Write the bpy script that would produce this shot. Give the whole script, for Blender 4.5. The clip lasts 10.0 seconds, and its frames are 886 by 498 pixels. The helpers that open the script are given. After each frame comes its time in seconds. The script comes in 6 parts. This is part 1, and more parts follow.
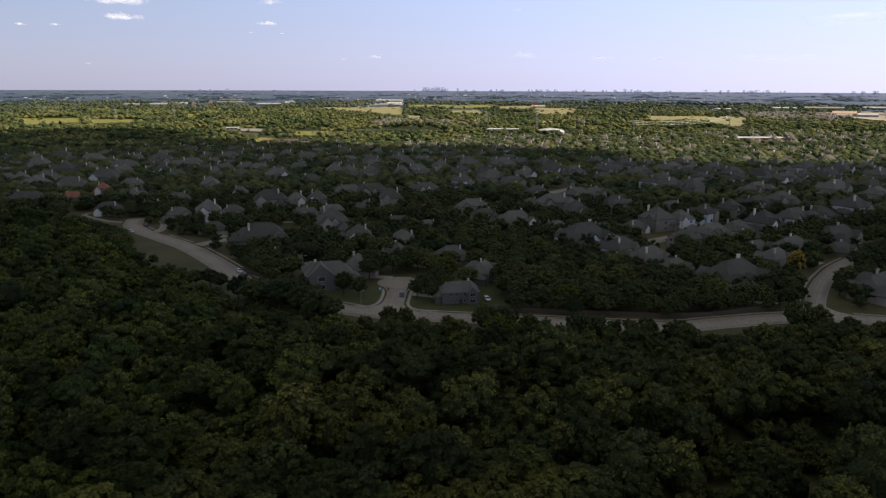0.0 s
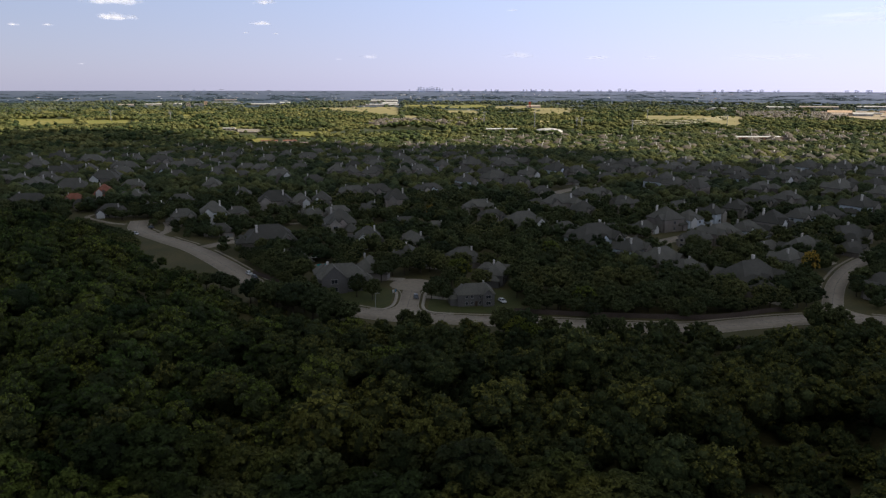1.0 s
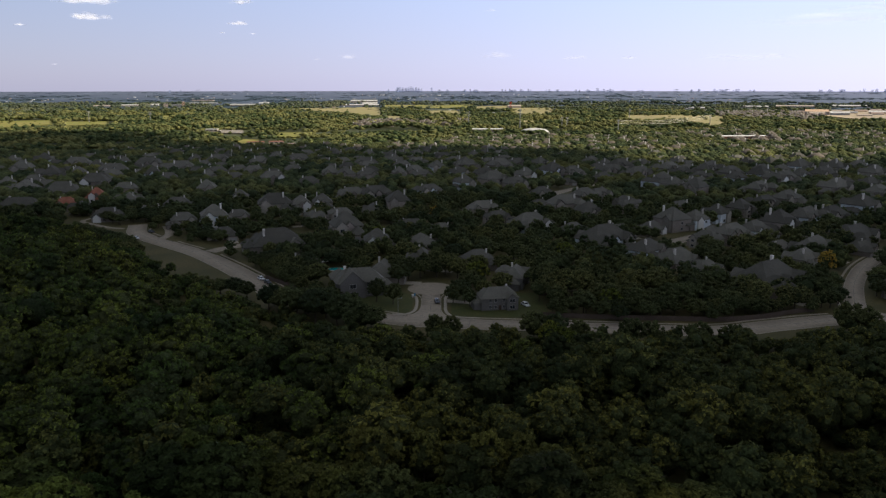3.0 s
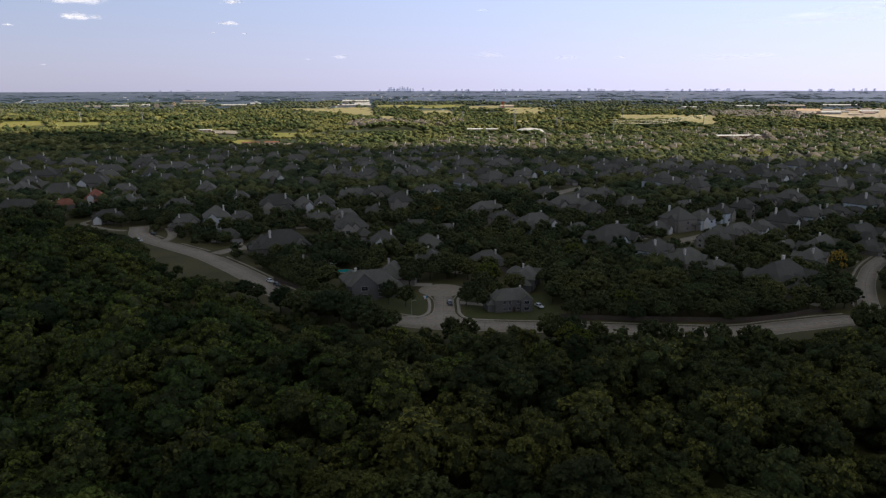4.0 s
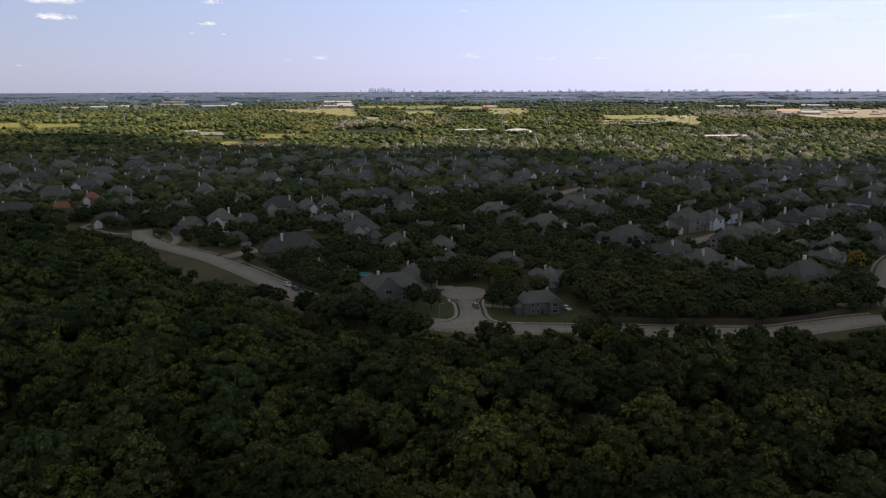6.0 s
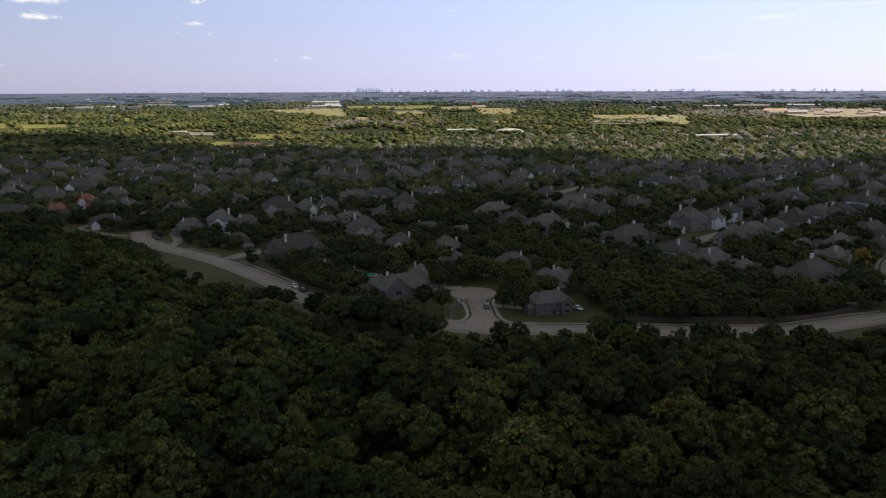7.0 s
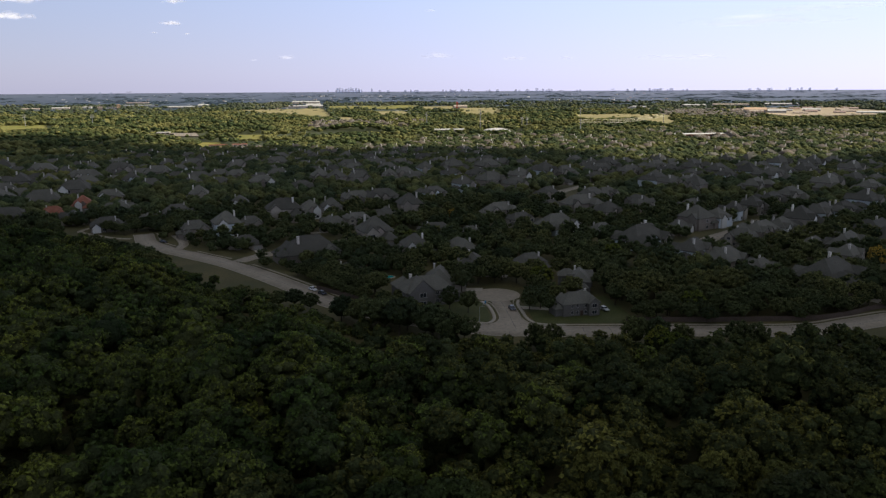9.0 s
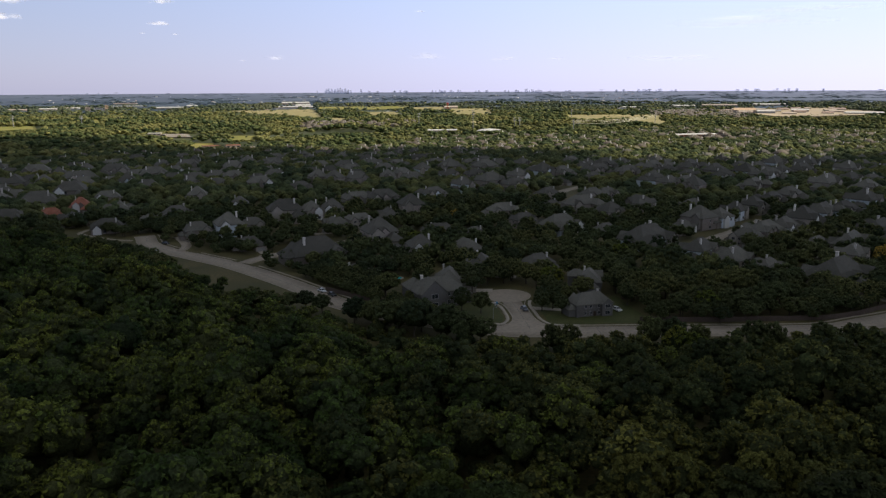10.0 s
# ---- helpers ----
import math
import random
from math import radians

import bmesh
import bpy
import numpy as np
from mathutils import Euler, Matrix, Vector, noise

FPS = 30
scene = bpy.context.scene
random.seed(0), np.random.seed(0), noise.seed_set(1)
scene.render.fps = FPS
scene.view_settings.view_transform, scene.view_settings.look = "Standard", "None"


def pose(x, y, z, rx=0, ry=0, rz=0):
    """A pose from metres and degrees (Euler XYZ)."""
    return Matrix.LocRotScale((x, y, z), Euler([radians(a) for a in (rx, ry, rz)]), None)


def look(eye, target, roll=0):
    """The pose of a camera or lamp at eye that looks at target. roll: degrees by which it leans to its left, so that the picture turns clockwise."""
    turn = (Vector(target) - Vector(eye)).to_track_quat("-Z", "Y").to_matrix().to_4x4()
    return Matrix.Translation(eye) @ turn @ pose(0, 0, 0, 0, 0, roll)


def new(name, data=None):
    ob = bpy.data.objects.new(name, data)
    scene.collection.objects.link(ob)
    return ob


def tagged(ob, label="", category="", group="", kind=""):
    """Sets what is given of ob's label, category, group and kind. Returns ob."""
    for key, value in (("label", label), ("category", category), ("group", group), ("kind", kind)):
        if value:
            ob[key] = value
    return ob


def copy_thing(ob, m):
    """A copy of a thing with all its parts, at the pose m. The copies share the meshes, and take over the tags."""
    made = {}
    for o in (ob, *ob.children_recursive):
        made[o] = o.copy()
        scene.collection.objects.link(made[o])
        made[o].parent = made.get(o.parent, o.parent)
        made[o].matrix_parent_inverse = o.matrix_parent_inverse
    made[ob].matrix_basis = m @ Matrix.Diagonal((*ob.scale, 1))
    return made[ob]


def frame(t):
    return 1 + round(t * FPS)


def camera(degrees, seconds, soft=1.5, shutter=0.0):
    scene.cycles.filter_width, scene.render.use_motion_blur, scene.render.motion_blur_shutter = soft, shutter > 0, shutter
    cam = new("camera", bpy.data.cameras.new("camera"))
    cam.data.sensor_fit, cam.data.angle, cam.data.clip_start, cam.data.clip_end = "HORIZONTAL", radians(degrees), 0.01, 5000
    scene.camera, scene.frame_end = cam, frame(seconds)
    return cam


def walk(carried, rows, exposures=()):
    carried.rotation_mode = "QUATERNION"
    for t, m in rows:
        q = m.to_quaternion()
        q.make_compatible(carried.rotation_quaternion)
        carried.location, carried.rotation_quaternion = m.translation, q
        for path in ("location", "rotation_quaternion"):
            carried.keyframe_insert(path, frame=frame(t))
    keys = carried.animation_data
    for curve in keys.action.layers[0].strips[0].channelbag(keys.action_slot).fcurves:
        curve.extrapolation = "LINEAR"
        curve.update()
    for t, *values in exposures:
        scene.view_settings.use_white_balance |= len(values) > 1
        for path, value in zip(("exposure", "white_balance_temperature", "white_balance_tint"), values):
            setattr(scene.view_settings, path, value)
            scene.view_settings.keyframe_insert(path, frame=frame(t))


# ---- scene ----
cam = camera(61.1, 10.0, soft=1.35)
PATH = [
    (0, (-0.289, -3.491, 79.825), (-0.287, -1.536, 79.403), 0.2),
    (0.5, (-4.399, -1.81, 79.902), (-4.387, 0.145, 79.48), 0.2),
    (1, (-8.141, -0.405, 79.843), (-8.123, 1.55, 79.421), 0.1),
    (1.5, (-12.258, 1.024, 80.068), (-12.227, 2.978, 79.646), 0.1),
    (2, (-16.215, 2.52, 80.012), (-16.165, 4.475, 79.589), 0.0),
    (2.5, (-20.454, 3.703, 80.024), (-20.389, 5.657, 79.602), 0.0),
    (4, (-32.737, 7.788, 80.117), (-32.635, 9.74, 79.695), -0.1),
    (4.5, (-36.854, 9.113, 79.857), (-36.739, 11.064, 79.436), -0.1),
    (5, (-41.289, 10.394, 79.73), (-41.16, 12.345, 79.31), -0.1),
    (5.5, (-45.516, 11.645, 79.918), (-45.374, 13.595, 79.498), -0.1),
    (7, (-57.94, 15.609, 79.57), (-57.749, 17.555, 79.15), -0.2),
    (7.5, (-62.177, 16.881, 79.426), (-61.97, 18.826, 79.006), -0.2),
    (8, (-66.181, 18.007, 79.584), (-65.96, 19.95, 79.164), -0.3),
    (8.5, (-70.384, 19.501, 79.717), (-70.149, 21.442, 79.296), -0.3),
    (9, (-74.484, 20.654, 79.642), (-74.236, 22.594, 79.221), -0.3),
    (9.5, (-78.516, 21.702, 79.644), (-78.252, 23.64, 79.224), -0.3),
    (10, (-82.77, 23.053, 79.447), (-82.492, 24.988, 79.028), -0.3),
]
walk(cam, [(t, look(eye, target, roll)) for t, eye, target, roll in PATH])

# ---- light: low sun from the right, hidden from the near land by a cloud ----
SUN_AZ, SUN_EL = radians(98), radians(37)
TO_SUN = Vector((math.sin(SUN_AZ) * math.cos(SUN_EL), math.cos(SUN_AZ) * math.cos(SUN_EL), math.sin(SUN_EL)))
world = bpy.data.worlds.new("sky")
scene.world = world
world.use_nodes = True
wn = world.node_tree.nodes
sky = wn.new("ShaderNodeTexSky")
sky.sky_type = "NISHITA"
sky.sun_disc = False
sky.sun_elevation, sky.sun_rotation = SUN_EL, SUN_AZ
sky.altitude, sky.air_density, sky.dust_density, sky.ozone_density = 200, 1.0, 0.8, 1.0
wl = world.node_tree.links
wn["Background"].inputs["Strength"].default_value = 0.1
# bright haze low over the horizon, brighter towards the sun, thinning upwards
ray = wn.new("ShaderNodeTexCoord")
split = wn.new("ShaderNodeSeparateXYZ")
wl.new(ray.outputs["Generated"], split.inputs[0])
rise = wn.new("ShaderNodeValToRGB")
wl.new(split.outputs["Z"], rise.inputs[0])
for k, (at, colour) in enumerate(((0.0, (6.9, 6.9, 10.0)), (0.12, (5.6, 6.6, 10.0)), (0.24, (2.6, 2.8, 3.5)), (1.0, (2.6, 2.7, 2.9)))):
    stop = rise.color_ramp.elements[k] if k < 2 else rise.color_ramp.elements.new(at)
    stop.position, stop.color = at, (*(c / 10 for c in colour), 1)
sunward = wn.new("ShaderNodeVectorMath")
sunward.operation = "DOT_PRODUCT"
sunward.inputs[1].default_value = TO_SUN
wl.new(ray.outputs["Generated"], sunward.inputs[0])
glow = wn.new("ShaderNodeMapRange")
glow.interpolation_type = "SMOOTHSTEP"
for k, value in enumerate((-0.75, 0.6, 6.2, 15.5)):
    glow.inputs[k + 1].default_value = value
wl.new(sunward.outputs["Value"], glow.inputs[0])
haze = wn.new("ShaderNodeMix")
haze.data_type, haze.blend_type = "RGBA", "MULTIPLY"
haze.inputs[0].default_value = 1.0
wl.new(rise.outputs["Color"], haze.inputs[6])
wl.new(glow.outputs[0], haze.inputs[7])
veil = wn.new("ShaderNodeMix")
veil.data_type = "RGBA"
veil.inputs[0].default_value = 0.75
wl.new(sky.outputs["Color"], veil.inputs[6])
wl.new(haze.outputs[2], veil.inputs[7])
wl.new(veil.outputs[2], wn["Background"].inputs["Color"])
sun = new("sun", bpy.data.lights.new("sun", "SUN"))
sun.data.energy, sun.data.angle, sun.data.color = 5.0, radians(0.6), (1.0, 0.90, 0.74)
sun.matrix_world = look(TO_SUN * 100, (0, 0, 0))

# ---- materials ----


def material(name, rough=0.8, metal=0.0):
    m = bpy.data.materials.new(name)
    m.use_nodes = True
    b = m.node_tree.nodes["Principled BSDF"]
    b.inputs["Roughness"].default_value = rough
    b.inputs["Metallic"].default_value = metal
    b.inputs["Specular IOR Level"].default_value = 0.25
    return m, m.node_tree.nodes, m.node_tree.links, b


def mix(nodes, links, fac, a, b, how="MIX"):
    n = nodes.new("ShaderNodeMix")
    n.data_type, n.blend_type = "RGBA", how
    for socket, value in ((n.inputs[0], fac), (n.inputs[6], a), (n.inputs[7], b)):
        if isinstance(value, bpy.types.NodeSocket):
            links.new(value, socket)
        else:
            socket.default_value = value if not isinstance(value, tuple) else (*value, 1)
    return n.outputs[2]


def speckle(nodes, links, scale, low=0.35, high=0.65, detail=4.0):
    """A noise in metres, 0 to 1, the same over the whole place."""
    g = nodes.new("ShaderNodeNewGeometry")
    n = nodes.new("ShaderNodeTexNoise")
    n.inputs["Scale"].default_value, n.inputs["Detail"].default_value = scale, detail
    links.new(g.outputs["Position"], n.inputs["Vector"])
    r = nodes.new("ShaderNodeMapRange")
    r.inputs[1].default_value, r.inputs[2].default_value = low, high
    links.new(n.outputs["Fac"], r.inputs[0])
    return r.outputs[0]


def bumped(nodes, links, b, height, strength, distance):
    n = nodes.new("ShaderNodeBump")
    n.inputs["Strength"].default_value, n.inputs["Distance"].default_value = strength, distance
    links.new(height, n.inputs["Height"])
    links.new(n.outputs["Normal"], b.inputs["Normal"])


def mottled(name, a, b, c, scale, fine, rough=0.85, bump=0.0, vary=0.0, pale=None):
    """Two colours in patches of one size and a third in finer grain; vary: how far each object's shade wanders."""
    m, nodes, links, bsdf = material(name, rough)
    col = mix(nodes, links, speckle(nodes, links, scale), a, b)
    grain = speckle(nodes, links, fine, 0.4, 0.75)
    col = mix(nodes, links, grain, col, c)
    if vary:
        info = nodes.new("ShaderNodeObjectInfo")
        r = nodes.new("ShaderNodeMapRange")
        r.inputs[3].default_value, r.inputs[4].default_value = 1 - vary, 1 + vary
        links.new(info.outputs["Random"], r.inputs[0])
        col = mix(nodes, links, 1.0, col, r.outputs[0], "MULTIPLY")
        if pale:  # one object in six or so is painted pale
            some = nodes.new("ShaderNodeMath")
            some.operation = "GREATER_THAN"
            some.inputs[1].default_value = 0.83
            links.new(info.outputs["Random"], some.inputs[0])
            col = mix(nodes, links, some.outputs[0], col, pale)
    links.new(col, bsdf.inputs["Base Color"])
    if bump:
        bumped(nodes, links, bsdf, grain, 0.6, bump)
    return m


def foliage(name, dark, light, warm, size=0.11, grain=1.6, glow_through=0.25, low=0.62, high=1.35, golden=0.84):
    """Leaves: shade wanders from tree to tree, from clump to clump and from leaf to leaf."""
    m, nodes, links, b = material(name, 0.7)
    b.inputs["Specular IOR Level"].default_value = 0.04
    own, info = nodes.new("ShaderNodeAttribute"), nodes.new("ShaderNodeObjectInfo")
    own.attribute_name = "tint"
    both, wrap = nodes.new("ShaderNodeMath"), nodes.new("ShaderNodeMath")
    links.new(own.outputs["Fac"], both.inputs[0])
    links.new(info.outputs["Random"], both.inputs[1])
    wrap.operation = "FRACT"
    links.new(both.outputs[0], wrap.inputs[0])
    tint = wrap.outputs[0]
    col = mix(nodes, links, tint, dark, light)
    col = mix(nodes, links, speckle(nodes, links, size * 0.4, 0.45, 0.8, 1.0), col, warm)
    rare = nodes.new("ShaderNodeMapRange")
    rare.inputs[1].default_value, rare.inputs[2].default_value, rare.inputs[4].default_value = golden, 1.0, 0.75
    links.new(tint, rare.inputs[0])
    col = mix(nodes, links, rare.outputs[0], col, warm)
    g = nodes.new("ShaderNodeNewGeometry")
    r = nodes.new("ShaderNodeMapRange")
    r.inputs[3].default_value, r.inputs[4].default_value = (0.74, 1.26) if grain > 0.15 else (0.9, 1.1)
    links.new(g.outputs["Random Per Island"], r.inputs[0])
    col = mix(nodes, links, 1.0, col, r.outputs[0], "MULTIPLY")
    sprays = speckle(nodes, links, grain, 0.36, 0.66, 3.0)
    r = nodes.new("ShaderNodeMapRange")
    r.inputs[3].default_value, r.inputs[4].default_value = low, high
    links.new(sprays, r.inputs[0])
    col = mix(nodes, links, 1.0, col, r.outputs[0], "MULTIPLY")
    if grain > 0.15:
        bumped(nodes, links, b, sprays, 0.8, 0.5 / grain)
    links.new(col, b.inputs["Base Color"])
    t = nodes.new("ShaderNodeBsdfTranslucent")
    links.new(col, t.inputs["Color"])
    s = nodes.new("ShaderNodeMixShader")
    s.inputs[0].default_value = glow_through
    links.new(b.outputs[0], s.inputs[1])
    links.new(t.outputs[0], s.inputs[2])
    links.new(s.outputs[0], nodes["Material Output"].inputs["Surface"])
    return m


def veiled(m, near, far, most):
    """Imitates haze: far surfaces turn see-through to the bright sky, by distance from the flight."""
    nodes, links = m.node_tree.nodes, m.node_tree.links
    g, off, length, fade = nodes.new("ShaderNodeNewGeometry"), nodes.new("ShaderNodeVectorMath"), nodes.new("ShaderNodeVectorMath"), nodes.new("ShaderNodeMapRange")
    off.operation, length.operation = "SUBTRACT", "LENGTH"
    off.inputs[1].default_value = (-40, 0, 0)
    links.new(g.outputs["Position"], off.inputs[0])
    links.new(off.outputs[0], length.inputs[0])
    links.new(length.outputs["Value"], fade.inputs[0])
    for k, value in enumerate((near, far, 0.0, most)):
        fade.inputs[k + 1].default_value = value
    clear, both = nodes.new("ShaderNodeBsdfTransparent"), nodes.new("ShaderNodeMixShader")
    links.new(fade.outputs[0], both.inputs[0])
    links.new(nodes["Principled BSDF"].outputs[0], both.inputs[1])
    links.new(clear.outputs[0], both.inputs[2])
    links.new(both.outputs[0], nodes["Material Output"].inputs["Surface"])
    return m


GRASS = mottled("grass", (0.064, 0.060, 0.018), (0.108, 0.086, 0.030), (0.052, 0.052, 0.016), 0.05, 0.9)
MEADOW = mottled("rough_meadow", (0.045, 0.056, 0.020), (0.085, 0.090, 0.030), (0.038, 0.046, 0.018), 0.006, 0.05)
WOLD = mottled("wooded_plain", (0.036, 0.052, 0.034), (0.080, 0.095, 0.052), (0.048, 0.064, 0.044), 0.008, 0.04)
# blue tone and see-through share imitate haze on the outer plain
PLAIN = veiled(mottled("hazed_plain", (0.016, 0.038, 0.064), (0.044, 0.072, 0.090), (0.024, 0.046, 0.066), 0.005, 0.03), 2600, 4700, 0.23)
LAWN = mottled("lawn", (0.056, 0.066, 0.016), (0.078, 0.080, 0.022), (0.040, 0.050, 0.013), 0.12, 1.2)
CONCRETE = mottled("concrete", (0.355, 0.300, 0.226), (0.300, 0.254, 0.192), (0.240, 0.203, 0.155), 0.09, 0.7, 0.9)
KERB = mottled("kerb_concrete", (0.42, 0.37, 0.295), (0.365, 0.32, 0.255), (0.31, 0.272, 0.216), 0.2, 1.5, 0.9)
JOINT = mottled("joint_sealant", (0.13, 0.12, 0.11), (0.16, 0.15, 0.13), (0.11, 0.10, 0.09), 0.3, 2.0, 0.9)
SHINGLE = mottled("shingle", (0.102, 0.097, 0.079), (0.130, 0.122, 0.098), (0.080, 0.076, 0.063), 0.25, 2.2, 0.9, 0.04, 0.35)
TILE = mottled("clay_tile", (0.26, 0.095, 0.055), (0.33, 0.14, 0.09), (0.2, 0.075, 0.05), 0.3, 2.0, 0.8, 0.05)
BRICK = mottled("brick", (0.293, 0.251, 0.211), (0.240, 0.198, 0.163), (0.338, 0.304, 0.265), 0.3, 3.0, 0.9, 0.02, 0.35, (0.572, 0.620, 0.653))
BROWN_BRICK = mottled("grey_brown_brick", (0.140, 0.130, 0.118), (0.112, 0.104, 0.096), (0.165, 0.155, 0.142), 0.3, 3.0, 0.9, 0.02)
TRIM = mottled("painted_trim", (0.36, 0.345, 0.32), (0.31, 0.30, 0.28), (0.27, 0.26, 0.24), 0.4, 2.0, 0.6)
CAP = mottled("chimney_render", (0.62, 0.58, 0.52), (0.52, 0.48, 0.43), (0.45, 0.42, 0.38), 0.6, 3.0, 0.85, 0.01, 0.25)
STONE = mottled("pale_stone", (0.27, 0.24, 0.20), (0.22, 0.195, 0.16), (0.33, 0.30, 0.255), 0.4, 3.0, 0.9, 0.02, 0.45, (0.62, 0.61, 0.57))
DOORWOOD = mottled("stained_wood", (0.055, 0.034, 0.02), (0.075, 0.046, 0.028), (0.04, 0.025, 0.016), 0.8, 5.0, 0.6)
FENCE = mottled("cedar_fence", (0.094, 0.068, 0.053), (0.121, 0.093, 0.075), (0.072, 0.053, 0.041), 0.3, 3.0, 0.85)
BARK = mottled("bark", (0.07, 0.055, 0.04), (0.10, 0.08, 0.06), (0.05, 0.04, 0.03), 0.8, 4.0, 0.95, 0.03)
FIELD_TAN = mottled("dry_field", (0.36, 0.29, 0.13), (0.30, 0.26, 0.11), (0.26, 0.24, 0.10), 0.008, 0.05)
FIELD_GREEN = mottled("green_field", (0.228, 0.220, 0.048), (0.300, 0.250, 0.067), (0.180, 0.190, 0.043), 0.01, 0.06)
EARTH = mottled("bare_earth", (0.42, 0.33, 0.21), (0.36, 0.29, 0.20), (0.46, 0.38, 0.27), 0.01, 0.08)
WHITE_ROOF = mottled("white_metal_roof", (0.70, 0.68, 0.62), (0.6, 0.58, 0.54), (0.52, 0.5, 0.47), 0.02, 0.2, 0.6)
ORANGE_WALL = mottled("tan_orange_wall", (0.70, 0.50, 0.33), (0.62, 0.43, 0.28), (0.54, 0.37, 0.25), 0.03, 0.3)
PINK_ROOF = mottled("faded_red_roof", (0.40, 0.30, 0.26), (0.34, 0.25, 0.21), (0.44, 0.35, 0.30), 0.02, 0.2)
GREY_ROOF = mottled("grey_sheet_roof", (0.324, 0.333, 0.341), (0.270, 0.287, 0.297), (0.378, 0.368, 0.363), 0.02, 0.2, 0.6)
PALE_WALL = mottled("pale_wall", (0.52, 0.44, 0.36), (0.45, 0.37, 0.3), (0.4, 0.33, 0.27), 0.02, 0.3)
RUST_WALL = mottled("rust_brick_wall", (0.36, 0.19, 0.12), (0.30, 0.16, 0.10), (0.25, 0.13, 0.09), 0.05, 0.3)
STEEL = mottled("galvanised_steel", (0.36, 0.36, 0.36), (0.3, 0.3, 0.3), (0.27, 0.27, 0.27), 0.1, 1.0, 0.6)
RED_PAINT = mottled("red_paint", (0.55, 0.06, 0.03), (0.48, 0.05, 0.03), (0.4, 0.05, 0.03), 0.1, 1.0, 0.5)
# haze over the skyline: put into the blue colour and the transparency
CITY = veiled(mottled("hazed_concrete", (0.36, 0.46, 0.64), (0.30, 0.40, 0.60), (0.42, 0.50, 0.66), 0.004, 0.03, 0.8), 2400, 4700, 0.84)
GLASS, _n, _l, _b = material("window_glass", 0.08)
_b.inputs["Base Color"].default_value = (0.02, 0.025, 0.03, 1)
_b.inputs["Specular IOR Level"].default_value = 0.6
POOL, _n, _l, _b = material("pool_water", 0.08)
_b.inputs["Base Color"].default_value = (0.03, 0.42, 0.40, 1)
TYRE = mottled("tyre_rubber", (0.02, 0.02, 0.02), (0.03, 0.03, 0.03), (0.015, 0.015, 0.015), 1.0, 5.0)
LEAF = foliage("oak_leaves", (0.028, 0.048, 0.016), (0.100, 0.146, 0.034), (0.190, 0.206, 0.038), golden=0.74)
LEAF_OLIVE = foliage("elm_leaves", (0.036, 0.044, 0.018), (0.108, 0.122, 0.038), (0.195, 0.182, 0.040), golden=0.78)
# darker clump bodies: shade between the leaf sprays put into the colour
LEAF_SHADED = foliage("shaded_inner_leaves", (0.034, 0.048, 0.021), (0.074, 0.092, 0.035), (0.092, 0.098, 0.034))
# darker leaves: dimmer light on the nearest trees put into the colour
LEAF_DIMMED = foliage("dimmed_oak_leaves", (0.030, 0.044, 0.016), (0.080, 0.104, 0.030), (0.140, 0.142, 0.034))
LEAF_TOWN = foliage("garden_leaves", (0.044, 0.062, 0.032), (0.104, 0.126, 0.052), (0.165, 0.160, 0.052), 0.05, golden=0.92)
LEAF_FAR = foliage("woodland_leaves", (0.050, 0.078, 0.034), (0.150, 0.172, 0.064), (0.290, 0.270, 0.096), 0.02, 0.2, 0.3, 0.7, 1.3, 0.78)
# leaves of the farther woods, with haze greyed into the colour
LEAF_HAZED = foliage("hazed_grey_woodland", (0.052, 0.076, 0.056), (0.125, 0.150, 0.092), (0.190, 0.195, 0.115), 0.01, 0.12, 0.3, 0.8, 1.2, 0.85)
# blue-green colour and transparency stand in for haze over the farthest woods
LEAF_BLUE = veiled(mottled("hazed_blue_woodland", (0.022, 0.044, 0.058), (0.050, 0.076, 0.080), (0.030, 0.052, 0.062), 0.004, 0.05), 2600, 4700, 0.36)
LEAF_GOLD = foliage("golden_leaves", (0.34, 0.23, 0.045), (0.42, 0.28, 0.05), (0.28, 0.21, 0.045), 0.3)
LEAF_LIME = foliage("lime_leaves", (0.11, 0.14, 0.025), (0.14, 0.16, 0.03), (0.18, 0.17, 0.03), 0.2)
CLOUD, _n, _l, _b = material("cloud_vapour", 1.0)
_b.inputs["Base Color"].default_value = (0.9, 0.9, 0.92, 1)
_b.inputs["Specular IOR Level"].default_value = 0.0



